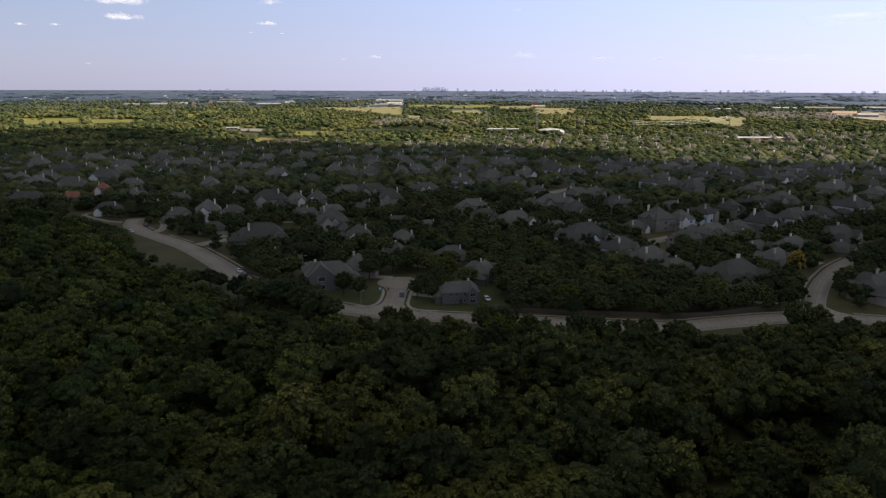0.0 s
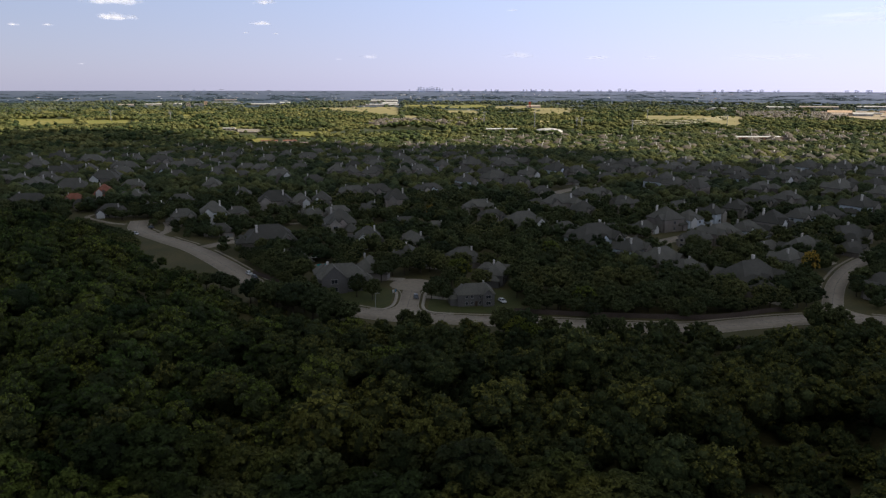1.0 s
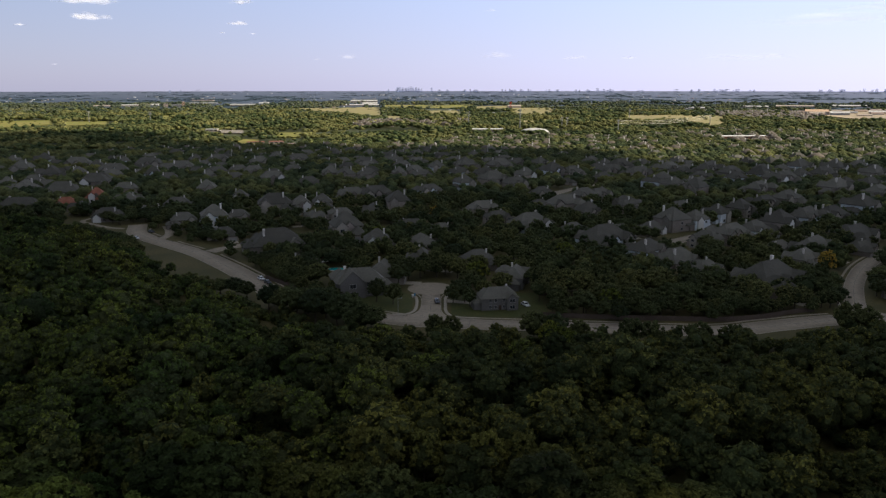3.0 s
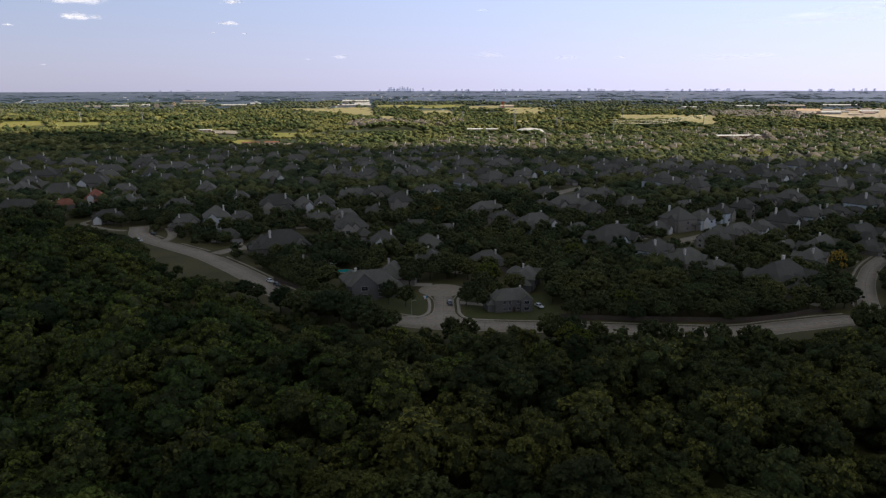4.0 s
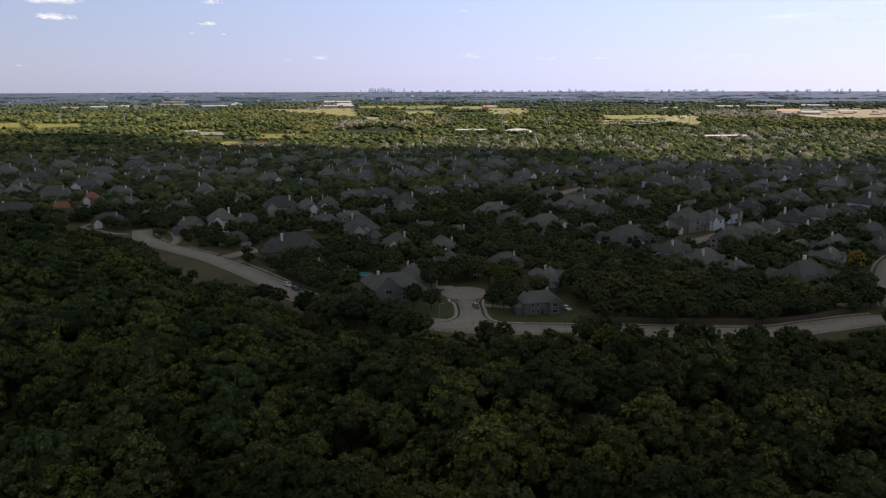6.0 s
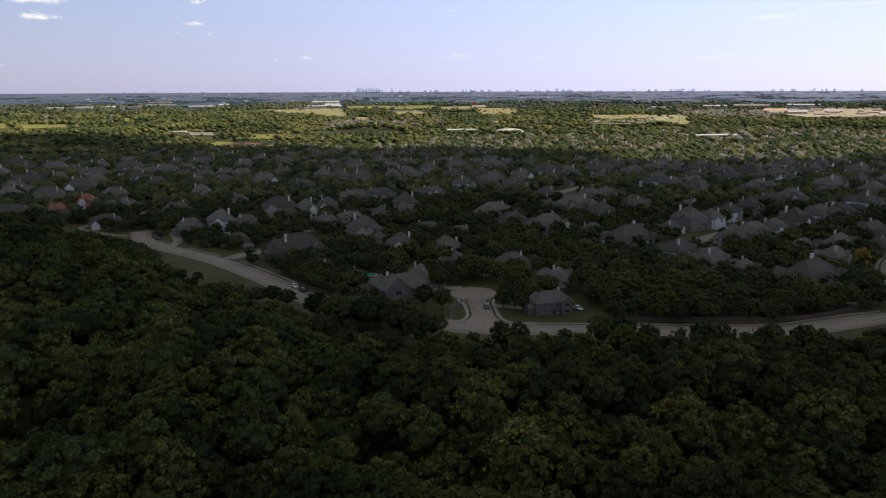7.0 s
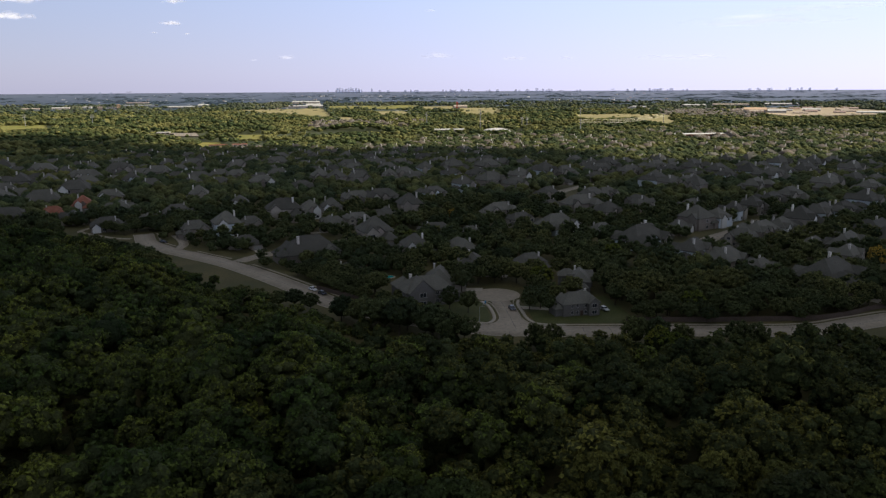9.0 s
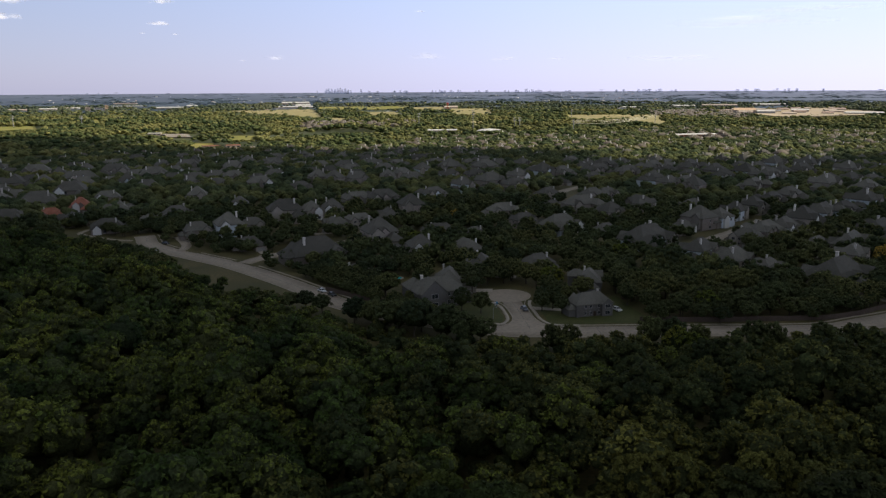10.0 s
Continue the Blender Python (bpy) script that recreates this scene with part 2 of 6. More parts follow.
def thin_cloud(name, own, most):
    """Cloud backdrop: dense in the middle, frayed away at the rim; own is an added glow."""
    m, nodes, links, b = material(name, 1.0)
    b.inputs["Base Color"].default_value = (0.95, 0.95, 0.97, 1)
    b.inputs["Specular IOR Level"].default_value = 0.0
    # emission added in place of sunlight on the cloud
    b.inputs["Emission Color"].default_value = (1.0, 0.94, 0.97, 1)
    b.inputs["Emission Strength"].default_value = own
    where = nodes.new("ShaderNodeTexCoord")
    axes = nodes.new("ShaderNodeSeparateXYZ")
    links.new(where.outputs["Object"], axes.inputs[0])
    below = nodes.new("ShaderNodeMath")
    below.operation = "MINIMUM"
    links.new(axes.outputs["Z"], below.inputs[0])
    below.inputs[1].default_value = 0.0
    deep = nodes.new("ShaderNodeMath")
    deep.operation = "MULTIPLY_ADD"
    links.new(below.outputs[0], deep.inputs[0])
    deep.inputs[1].default_value = 1.6
    links.new(axes.outputs["Z"], deep.inputs[2])
    flat = nodes.new("ShaderNodeCombineXYZ")
    links.new(axes.outputs["X"], flat.inputs[0])
    links.new(deep.outputs[0], flat.inputs[2])
    length = nodes.new("ShaderNodeVectorMath")
    length.operation = "LENGTH"
    links.new(flat.outputs[0], length.inputs[0])
    info = nodes.new("ShaderNodeObjectInfo")
    shift = nodes.new("ShaderNodeVectorMath")
    shift.operation = "MULTIPLY_ADD"
    links.new(where.outputs["Object"], shift.inputs[0])
    shift.inputs[1].default_value = (1.5, 0.4, 0.9)
    links.new(info.outputs["Location"], shift.inputs[2])
    fray = nodes.new("ShaderNodeTexNoise")
    fray.inputs["Scale"].default_value, fray.inputs["Detail"].default_value, fray.inputs["Roughness"].default_value = 1.3, 5.0, 0.6
    links.new(shift.outputs[0], fray.inputs["Vector"])
    add = nodes.new("ShaderNodeMath")
    add.operation = "MULTIPLY_ADD"
    links.new(fray.outputs["Fac"], add.inputs[0])
    add.inputs[1].default_value = -3.4
    links.new(length.outputs["Value"], add.inputs[2])
    fade = nodes.new("ShaderNodeMapRange")
    fade.interpolation_type = "SMOOTHSTEP"
    for k, value in enumerate((-1.85, -0.72, most, 0.0)):
        fade.inputs[k + 1].default_value = value
    links.new(add.outputs[0], fade.inputs[0])
    clear = nodes.new("ShaderNodeBsdfTransparent")
    both = nodes.new("ShaderNodeMixShader")
    links.new(fade.outputs[0], both.inputs[0])
    links.new(clear.outputs[0], both.inputs[1])
    links.new(b.outputs[0], both.inputs[2])
    links.new(both.outputs[0], nodes["Material Output"].inputs["Surface"])
    return m


# the second glows more, for low and sunward clouds that render dark
WISP, CIRRUS = thin_cloud("thin_cloud", 0.3, 0.5), thin_cloud("ice_cloud", 0.7, 0.18)


def car_paint(name, colour):
    m, nodes, links, b = material(name, 0.25)
    b.inputs["Base Color"].default_value = (*colour, 1)
    b.inputs["Coat Weight"].default_value = 0.6
    return m


# ---- mesh helpers ----


def lay(name, verts, tris=(), quads=(), mats=(), which=None, rounded=False):
    """A mesh from arrays of triangles and quads, filled in one go."""
    me = bpy.data.meshes.new(name)
    verts = np.asarray(verts, np.float32).reshape(-1, 3)
    tris = np.asarray(tris, np.int32).reshape(-1, 3)
    quads = np.asarray(quads, np.int32).reshape(-1, 4)
    loops = np.concatenate([tris.ravel(), quads.ravel()])
    sizes = np.concatenate([np.full(len(tris), 3), np.full(len(quads), 4)]).astype(np.int32)
    starts = np.concatenate([[0], np.cumsum(sizes)[:-1]]).astype(np.int32)
    me.vertices.add(len(verts))
    me.vertices.foreach_set("co", verts.ravel())
    me.loops.add(len(loops))
    me.loops.foreach_set("vertex_index", loops)
    me.polygons.add(len(sizes))
    me.polygons.foreach_set("loop_start", starts)
    me.polygons.foreach_set("loop_total", sizes)
    for m in mats:
        me.materials.append(m)
    if which is not None:
        me.polygons.foreach_set("material_index", np.asarray(which, np.int32))
    if rounded:
        me.polygons.foreach_set("use_smooth", np.ones(len(sizes), bool))
    me.update(calc_edges=True)
    return me


def part(name, bm, mat, parent, label=""):
    """Links a bmesh, or a mesh, as one part under a thing or a part."""
    me = bm
    if isinstance(bm, bmesh.types.BMesh):
        me = bpy.data.meshes.new(name)
        bm.to_mesh(me)
        bm.free()
        me.materials.append(mat)
    ob = new(name, me)
    ob.parent = parent
    return tagged(ob, label) if label else ob


def box(bm, x0, x1, y0, y1, z0, z1, bevel=0.0):
    made = bmesh.ops.create_cube(bm, size=1, matrix=Matrix.LocRotScale(((x0 + x1) / 2, (y0 + y1) / 2, (z0 + z1) / 2), None, (x1 - x0, y1 - y0, z1 - z0)))
    if bevel:
        edges = list({e for v in made["verts"] for e in v.link_edges})
        bmesh.ops.bevel(bm, geom=edges, offset=bevel, segments=1, affect="EDGES")
    return bm


def boxed(*sizes, bevel=0.0):
    return box(bmesh.new(), *sizes, bevel=bevel)


def faces(bm, points, lists):
    vs = [bm.verts.new(p) for p in points]
    for f in lists:
        bm.faces.new([vs[i] for i in f])
    return bm


def rod(bm, a, b, r0, r1, n=6):
    a, b = Vector(a), Vector(b)
    turn = (b - a).to_track_quat("Z", "Y").to_matrix()
    ring = [turn @ Vector((math.cos(k * math.tau / n), math.sin(k * math.tau / n), 0)) for k in range(n)]
    points = [a + v * r0 for v in ring] + [b + v * r1 for v in ring]
    return faces(bm, points, [(k, (k + 1) % n, n + (k + 1) % n, n + k) for k in range(n)] + [tuple(range(n))[::-1], tuple(range(n, 2 * n))])


# ---- the land ----
HOME = (-40.0, 0.0)


def land(x, y):
    """Height of the ground: level, rising gently to the far rim."""
    r = np.hypot(np.asarray(x) - HOME[0], np.asarray(y) - HOME[1])
    return 53 * np.clip((r - 2400) / 2300, 0, None) ** 2


def ground():
    rings = np.concatenate([[0], np.linspace(40, 600, 15), np.linspace(700, 2400, 18), np.linspace(2450, 4760, 40)])
    n = 128
    pick = random.Random(2)
    a = np.arange(n) / n * math.tau
    x = HOME[0] + np.outer(rings, np.cos(a))
    y = HOME[1] + np.outer(rings, np.sin(a))
    v = np.stack([x, y, land(x, y)], -1).reshape(-1, 3)
    q = [(i * n + j, (i + 1) * n + j, (i + 1) * n + (j + 1) % n, i * n + (j + 1) % n) for i in range(len(rings) - 1) for j in range(n)]
    # cover by ring; the outermost one carries imitated haze
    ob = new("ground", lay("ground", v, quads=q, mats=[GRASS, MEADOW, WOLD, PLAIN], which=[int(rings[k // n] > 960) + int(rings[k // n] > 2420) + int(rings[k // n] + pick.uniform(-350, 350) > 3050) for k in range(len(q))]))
    return tagged(ob, "olive grassland and soil reaching to the horizon", "ground", kind="structure")


ground()


def smooth(points, step=4.0):
    """A rounded line through points, in even steps."""
    p = [Vector((*q, 0)) for q in points]
    p = [p[0] * 2 - p[1]] + p + [p[-1] * 2 - p[-2]]
    out = []
    for i in range(1, len(p) - 2):
        n = max(2, int((p[i + 1] - p[i]).length / step))
        for k in range(n):
            t = k / n
            out.append(0.5 * (2 * p[i] + (p[i + 1] - p[i - 1]) * t + (2 * p[i - 1] - 5 * p[i] + 4 * p[i + 1] - p[i + 2]) * t * t + (3 * p[i] - p[i - 1] - 3 * p[i + 1] + p[i + 2]) * t ** 3))
    return np.array([q[:2] for q in out + [p[-2]]])


def sides(line):
    d = np.gradient(line, axis=0)
    d /= np.linalg.norm(d, axis=1)[:, None]
    return np.stack([-d[:, 1], d[:, 0]], 1)


def strip(line, near, far, low, high):
    """A solid strip along a line, between two offsets to its left, from height low to high."""
    s = sides(line)
    a, b = line + s * near, line + s * far
    n = len(line)
    v = np.concatenate([np.c_[a, np.full(n, high)], np.c_[b, np.full(n, high)], np.c_[a, np.full(n, low)], np.c_[b, np.full(n, low)]])
    i = np.arange(n - 1)
    q = np.concatenate([np.c_[i, i + 1, n + i + 1, n + i], np.c_[2 * n + i, 2 * n + i + 1, i + 1, i], np.c_[n + i, n + i + 1, 3 * n + i + 1, 3 * n + i]])
    q = np.concatenate([q, [[0, n, 3 * n, 2 * n], [n - 1, 3 * n - 1, 4 * n - 1, 2 * n - 1]]])
    return v, q


def runs(line, gaps):
    """The stretches of a line that keep clear of the junctions."""
    clear = np.ones(len(line), bool)
    for x, y, r in gaps:
        clear &= np.hypot(line[:, 0] - x, line[:, 1] - y) > r
    out, now = [], []
    for p, ok in zip(line, clear):
        if ok:
            now.append(p)
        elif len(now) > 2:
            out.append(np.array(now))
            now = []
        else:
            now = []
    return out + ([np.array(now)] if len(now) > 2 else [])


def street(points, width, label, kerbs=True, walks=(), gaps=(), level=0.03):
    """A concrete street with joints, raised kerbs and pavements."""
    line = smooth(points)
    v, q = strip(line, -width / 2, width / 2, -0.3, level)
    road = new("road", lay("road", v, quads=q, mats=[CONCRETE]))
    tagged(road, label, "road", kind="structure")
    s = sides(line)
    h = width / 2 - 0.1
    jv, jq = [], []
    ends = [(p - t * h, p + t * h) for p, t in zip(line[1::2], s[1::2])]
    for a, b in ends:
        d = (b - a) / np.linalg.norm(b - a)
        w = np.array([-d[1], d[0]]) * 0.06
        k = len(jv)
        jv += [(*(a - w), level + 0.006), (*(b - w), level + 0.006), (*(b + w), level + 0.006), (*(a + w), level + 0.006)]
        jq.append((k, k + 1, k + 2, k + 3))
    for o in (-0.06,):
        v, q = strip(line, o, o + 0.12, 0.0, level + 0.007)
        jq += [tuple(int(i) + len(jv) for i in f) for f in q]
        jv += [tuple(p) for p in v]
    part("joint", lay("joint", jv, quads=jq, mats=[JOINT]), None, road)
    if kerbs:
        for o in (-width / 2 - 0.25, width / 2 + 0.002):
            for piece in runs(smooth(points, 1.5), [g for g in gaps if (g[3] > 0) == (o > 0) or g[3] == 0] and [g[:3] for g in gaps if g[3] == 0 or (g[3] > 0) == (o > 0)]):
                v, q = strip(piece, o, o + 0.25, -0.3, 0.16)
                part("kerb", lay("kerb", v, quads=q, mats=[KERB]), None, road)
    for o in walks:
        for piece in runs(smooth(points, 1.5), [g[:3] for g in gaps if g[3] == 0 or (g[3] > 0) == (o > 0)]):
            v, q = strip(piece, o, o + 1.0, -0.2, 0.09)
            walk_strip = new("pavement", lay("pavement", v, quads=q, mats=[CONCRETE]))
            tagged(walk_strip, "pale concrete pavement beside the street", "pavement", kind="structure")
    return line


MAIN = [(-189, 452), (-187, 447), (-180, 426), (-167, 408.5), (-149.5, 390), (-130.5, 370), (-112, 345), (-96, 321), (-81, 297), (-60, 276.5), (-33, 259), (-12.5, 253.4), (33, 247), (75, 241.4), (98, 246), (119, 251), (138, 252.5), (155, 248), (185, 239), (240, 222), (320, 188)]
COURT = [(-19.4, 258), (-18.8, 270), (-18.2, 281), (-18, 292)]
RIGHT = [(135, 256), (139.5, 267), (147.5, 282), (157, 298), (167, 312.5), (180, 329), (199, 348), (224, 367), (256, 386), (305, 408), (350, 421)]
# junction gaps: x, y, radius, side of the line (1 left, -1 right, 0 both)
main_line = street(MAIN, 10.2, "wide pale concrete collector street with open kerbs", walks=(6.9,), gaps=[(-19.5, 254, 9.5, 1), (136, 253, 10, 1), (-161, 405, 10, 1), (-124, 374, 11, 1)])
court_line = street(COURT, 7.2, "short concrete court street opening off the collector", kerbs=False, level=0.04)
right_line = street(RIGHT, 6.9, "pale concrete side street curving up between gardens", walks=(5.0,), gaps=[(136, 253, 12, 0)], level=0.04)
street([(-192, 439), (-201.8, 442.5), (-213.3, 452), (-223, 460), (-227, 466), (-225.6, 474), (-221, 486)], 3.2, "narrow pale concrete path curling off the bend", kerbs=False)
street([(-161, 407), (-160, 418), (-164, 432), (-170, 446)], 5.0, "pale concrete drive beside the bend", kerbs=False, level=0.04)
street([(-126, 374), (-118, 385), (-100, 398), (-72, 419), (-40, 428)], 8.0, "narrow concrete street between hedges", gaps=[(-125, 374, 12, 0)], level=0.04)
street([(60, 545), (76, 563), (98, 593), (130, 625)], 8.0, "pale concrete street between houses")
street([(95, 370), (105, 380), (116, 391), (140, 410), (175, 440)], 8.0, "pale concrete street behind the garden trees")


def disc(name, x, y, r, z, mat, label, category):
    n = 40
    bm = bmesh.new()
    c = bmesh.ops.create_cone(bm, segments=n, radius1=r, radius2=r, depth=0.3, cap_ends=True, matrix=Matrix.Translation((x, y, z - 0.15)))
    me = bpy.data.meshes.new(name)
    bm.to_mesh(me)
    bm.free()
    me.materials.append(mat)
    return tagged(new(name, me), label, category, kind="structure")


disc("road", -17.9, 299.8, 9.4, 0.05, CONCRETE, "round concrete turning head of the court", "road")


def field(corners, mat, label, z):
    """A piece of open land with its own cover, lying on the ground; its edge wavers a little."""
    a, b, c, d = (np.array(p, float) for p in corners)
    n = 16
    u, v = np.meshgrid(np.arange(n + 1) / n, np.arange(n + 1) / n, indexing="ij")
    p = (a * ((1 - u) * (1 - v))[..., None] + b * (u * (1 - v))[..., None] + c * (u * v)[..., None] + d * ((1 - u) * v)[..., None])
    span = float(np.linalg.norm(c - a))
    for i in range(n + 1):
        for j in range(n + 1):
            q = Vector((p[i, j, 0] * 0.02, p[i, j, 1] * 0.02, 1.5))
            p[i, j] += np.array((noise.noise(q), noise.noise(q + Vector((9, 4, 2))))) * span * 0.03
    top = np.c_[p.reshape(-1, 2), (land(p[..., 0], p[..., 1]) + z).reshape(-1)]
    k = (n + 1) ** 2
    quads = [(i * (n + 1) + j, (i + 1) * (n + 1) + j, (i + 1) * (n + 1) + j + 1, i * (n + 1) + j + 1) for i in range(n) for j in range(n)]
    rim = [i * (n + 1) for i in range(n)] + [n * (n + 1) + j for j in range(n)] + [(n - i) * (n + 1) + n for i in range(n)] + [n - j for j in range(n)]
    quads += [(s, t, t + k, s + k) for s, t in zip(rim, rim[1:] + rim[:1])]
    ob = new("field", lay("field", np.concatenate([top, top - (0, 0, z + 0.5)]), quads=quads, mats=[mat]))
    return tagged(ob, label, "field", kind="structure")


# ---- trees ----
def ico(level):
    bm = bmesh.new()
    bmesh.ops.create_icosphere(bm, subdivisions=level, radius=1)
    v = np.array([p.co[:] for p in bm.verts])
    t = np.array([[q.index for q in f.verts] for f in bm.faces])
    bm.free()
    return v, t


ICO = {1: ico(1), 2: ico(2), 3: ico(3)}


def crown_shape(seed, lobes, leaves, leaf, level, tall=0.85):
    """A crown of radius about 1, its middle at the origin: a core, rounded clumps all over it, and leaf sprays standing off the clumps."""
    rng = np.random.default_rng(seed)
    squash = np.array([1, 1, tall])
    bv, bt = ICO[level]
    cv, ct = ICO[2] if lobes >= 9 else ICO[1]
    core = cv * (1 + rng.uniform(-0.12, 0.12, (len(cv), 1))) * (0.62 if lobes > 3 else 0.82)
    verts, tris, quads, base = [core * squash], [ct], [], len(cv)
    lean = rng.normal(scale=0.10, size=3)
    size = min(1.5, math.sqrt(13 / lobes))
    mid, rad = [], []
    for k in range(lobes):
        up = 1 - 1.28 * (k + 0.5) / lobes if lobes > 3 else 0.75 - 0.5 * k
        a = k * 2.4 + rng.uniform(-0.35, 0.35)
        flat = math.sqrt(max(0.0, 1 - up * up))
        r = rng.uniform(0.22, 0.36) * size
        out = (1 - r * 0.8) * rng.uniform(0.82, 1.12)
        mid.append(np.array((math.cos(a) * flat, math.sin(a) * flat, up)) * out + lean)
        rad.append(r)
    mid, rad = np.array(mid) * squash, np.array(rad)
    for c, r in zip(mid, rad):
        v = bv * (1 + rng.uniform(-0.18, 0.18, (len(bv), 1))) * r * np.array([1, 1, 0.85])
        verts.append(v * 0.9 + c)
        tris.append(bt + base)
        base += len(bv)
    if leaves:
        pick = rng.integers(0, lobes, leaves * 3)
        d = rng.normal(size=(leaves * 3, 3))
        d /= np.linalg.norm(d, axis=1)[:, None]
        d[:, 2] = np.where(d[:, 2] < -0.3, -d[:, 2], d[:, 2])
        p = mid[pick] + d * (rad[pick] * rng.uniform(0.9, 1.25, leaves * 3))[:, None] * np.array([1, 1, 0.85])
        gap = np.linalg.norm((p[:, None] - mid[None]) / np.array([1, 1, 0.85]), axis=2) / rad[None]
        gap[np.arange(len(p)), pick] = 9
        ok = np.where((gap.min(1) > 0.9) & (np.linalg.norm(p / squash, axis=1) > 0.6))[0][:leaves]
        p, d = p[ok], d[ok]
        nrm = d + (0, 0, 0.35) + rng.normal(scale=0.5, size=d.shape)
        nrm /= np.linalg.norm(nrm, axis=1)[:, None]
        u = np.cross(nrm, rng.normal(size=d.shape))
        u /= np.linalg.norm(u, axis=1)[:, None]
        w = np.cross(nrm, u)
        s = leaf * rng.uniform(0.6, 1.3, (len(p), 1))
        fold = nrm * s * 0.35
        four = np.stack([p + u * s, p + w * s * 0.7 - fold, p - u * s, p - w * s * 0.7 - fold], 1)
        verts.append(four.reshape(-1, 3))
        quads.append(base + np.arange(len(p) * 4).reshape(-1, 4))
    return np.concatenate(verts), np.concatenate(tris), (np.concatenate(quads) if quads else np.zeros((0, 4), int))


def merged(name, shapes, places, mat):
    """Many crowns in one mesh, each with a tint of its own. places: rows of x, y, z, radius, height factor, turn, shape."""
    vs, ts, qs, hue, base = [], [], [], [], 0
    pick = np.random.default_rng(len(places))
    for k, (sv, st, sq) in enumerate(shapes):
        rows = places[places[:, 6] == k]
        if not len(rows):
            continue
        c, s = np.cos(rows[:, 5]), np.sin(rows[:, 5])
        x = (sv[None, :, 0] * c[:, None] - sv[None, :, 1] * s[:, None]) * rows[:, 3:4] + rows[:, 0:1]
        y = (sv[None, :, 0] * s[:, None] + sv[None, :, 1] * c[:, None]) * rows[:, 3:4] + rows[:, 1:2]
        z = sv[None, :, 2] * (rows[:, 3] * rows[:, 4])[:, None] + rows[:, 2:3]
        vs.append(np.stack([x, y, z], -1).reshape(-1, 3))
        hue.append(np.repeat(pick.random(len(rows)), len(sv)))
        step = (base + np.arange(len(rows)) * len(sv))[:, None, None]
        ts.append((st[None] + step).reshape(-1, 3))
        qs.append((sq[None] + step).reshape(-1, 4))
        base += len(rows) * len(sv)
    nt, nq = sum(len(t) for t in ts), sum(len(q) for q in qs)
    # core and clumps take the painted-in shade tone where there are enough sprays
    me = lay(name, np.concatenate(vs), np.concatenate(ts), np.concatenate(qs), [mat, LEAF_SHADED], np.arange(nt + nq) < (nt if nq > nt // 8 else 0), rounded=True)
    tint = me.attributes.new("tint", "FLOAT", "POINT")
    tint.data.foreach_set("value", np.concatenate(hue).astype(np.float32))
    return me


def trunk_bm(height, r):
    """A tapered trunk with four limbs."""
    bm = bmesh.new()
    rod(bm, (0, 0, -0.3), (0.15, 0.05, height * 0.55), r, r * 0.65, 8)
    rod(bm, (0.15, 0.05, height * 0.55), (0.0, 0.1, height), r * 0.65, r * 0.3, 6)
    for k in range(4):
        a = k * 1.6 + 0.4
        rod(bm, (0.1, 0.05, height * (0.45 + 0.1 * k)), (math.cos(a) * height * 0.3, math.sin(a) * height * 0.3, height * (0.8 + 0.06 * k)), r * 0.4, r * 0.15, 5)
    return bm


def tree_model(seed, radius, height, tall, mat, label, group, lobes, leaves, leaf):
    """A tree on an empty at its foot: trunk and crown."""
    v, t, q = crown_shape(seed, lobes, leaves, leaf / radius, 1, tall)
    tree = new("tree")
    tagged(tree, label, "tree", group)
    part("trunk", trunk_bm(height - radius * 0.3, radius * 0.065), BARK, tree)
    # core and clumps get the darker shade colour, sprays the brighter one
    crown = part("crown", lay("crown", v * radius * 1.06, t, q, [mat, LEAF_SHADED], np.arange(len(t) + len(q)) < len(t), rounded=True), None, tree)
    crown.location = (0, 0, height - radius * tall * 1.0)
    return tree


def away(xy, line):
    """Distance of each point from a line of points."""
    xy = np.asarray(xy, float).reshape(-1, 2)
    out = np.full(len(xy), 1e9)
    for k in range(0, len(line), 64):
        out = np.minimum(out, np.linalg.norm(xy[:, None] - line[None, k:k + 64], axis=2).min(1))
    return out


def inside(xy, poly):
    xy = np.asarray(xy, float).reshape(-1, 2)
    hit = np.zeros(len(xy), bool)
    for (ax, ay), (bx, by) in zip(poly, poly[1:] + poly[:1]):
        with np.errstate(divide="ignore", invalid="ignore"):
            cross = (xy[:, 0] < (bx - ax) * (xy[:, 1] - ay) / (by - ay) + ax)
        hit ^= ((ay > xy[:, 1]) != (by > xy[:, 1])) & cross
    return hit


def scatter(rng, x0, x1, y0, y1, gap):
    """A loose grid of points, gap metres apart."""
    nx, ny = int((x1 - x0) / gap), int((y1 - y0) / (gap * 0.87))
    i, j = np.meshgrid(np.arange(nx), np.arange(ny))
    x = x0 + (i + 0.5 * (j % 2)) * gap
    y = y0 + j * gap * 0.87
    p = np.stack([x, y], -1).reshape(-1, 2)
    return p + rng.uniform(-0.36, 0.36, p.shape) * gap


# the wood in the foreground: everything on the near side of the verge
WOOD = [(-420, 560), (-330, 500), (-280, 468), (-248, 455), (-232, 446), (-214, 424), (-198, 408), (-177, 391), (-160, 367), (-142, 340), (-121, 311), (-108, 297), (-93, 283), (-80, 271), (-64, 258), (-42, 243), (-12, 237), (33, 231), (80, 227), (104, 232), (130, 238), (155, 237), (190, 227), (245, 207), (330, 170), (330, -120), (-420, -120), (-560, 300)]
edge = smooth(WOOD[:25])
rng = np.random.default_rng(5)
wood = scatter(rng, -420, 320, 100, 540, 8.4)
keep = inside(wood, WOOD) & (np.abs(wood[:, 0] + 40) < 55 + wood[:, 1] * 0.66)
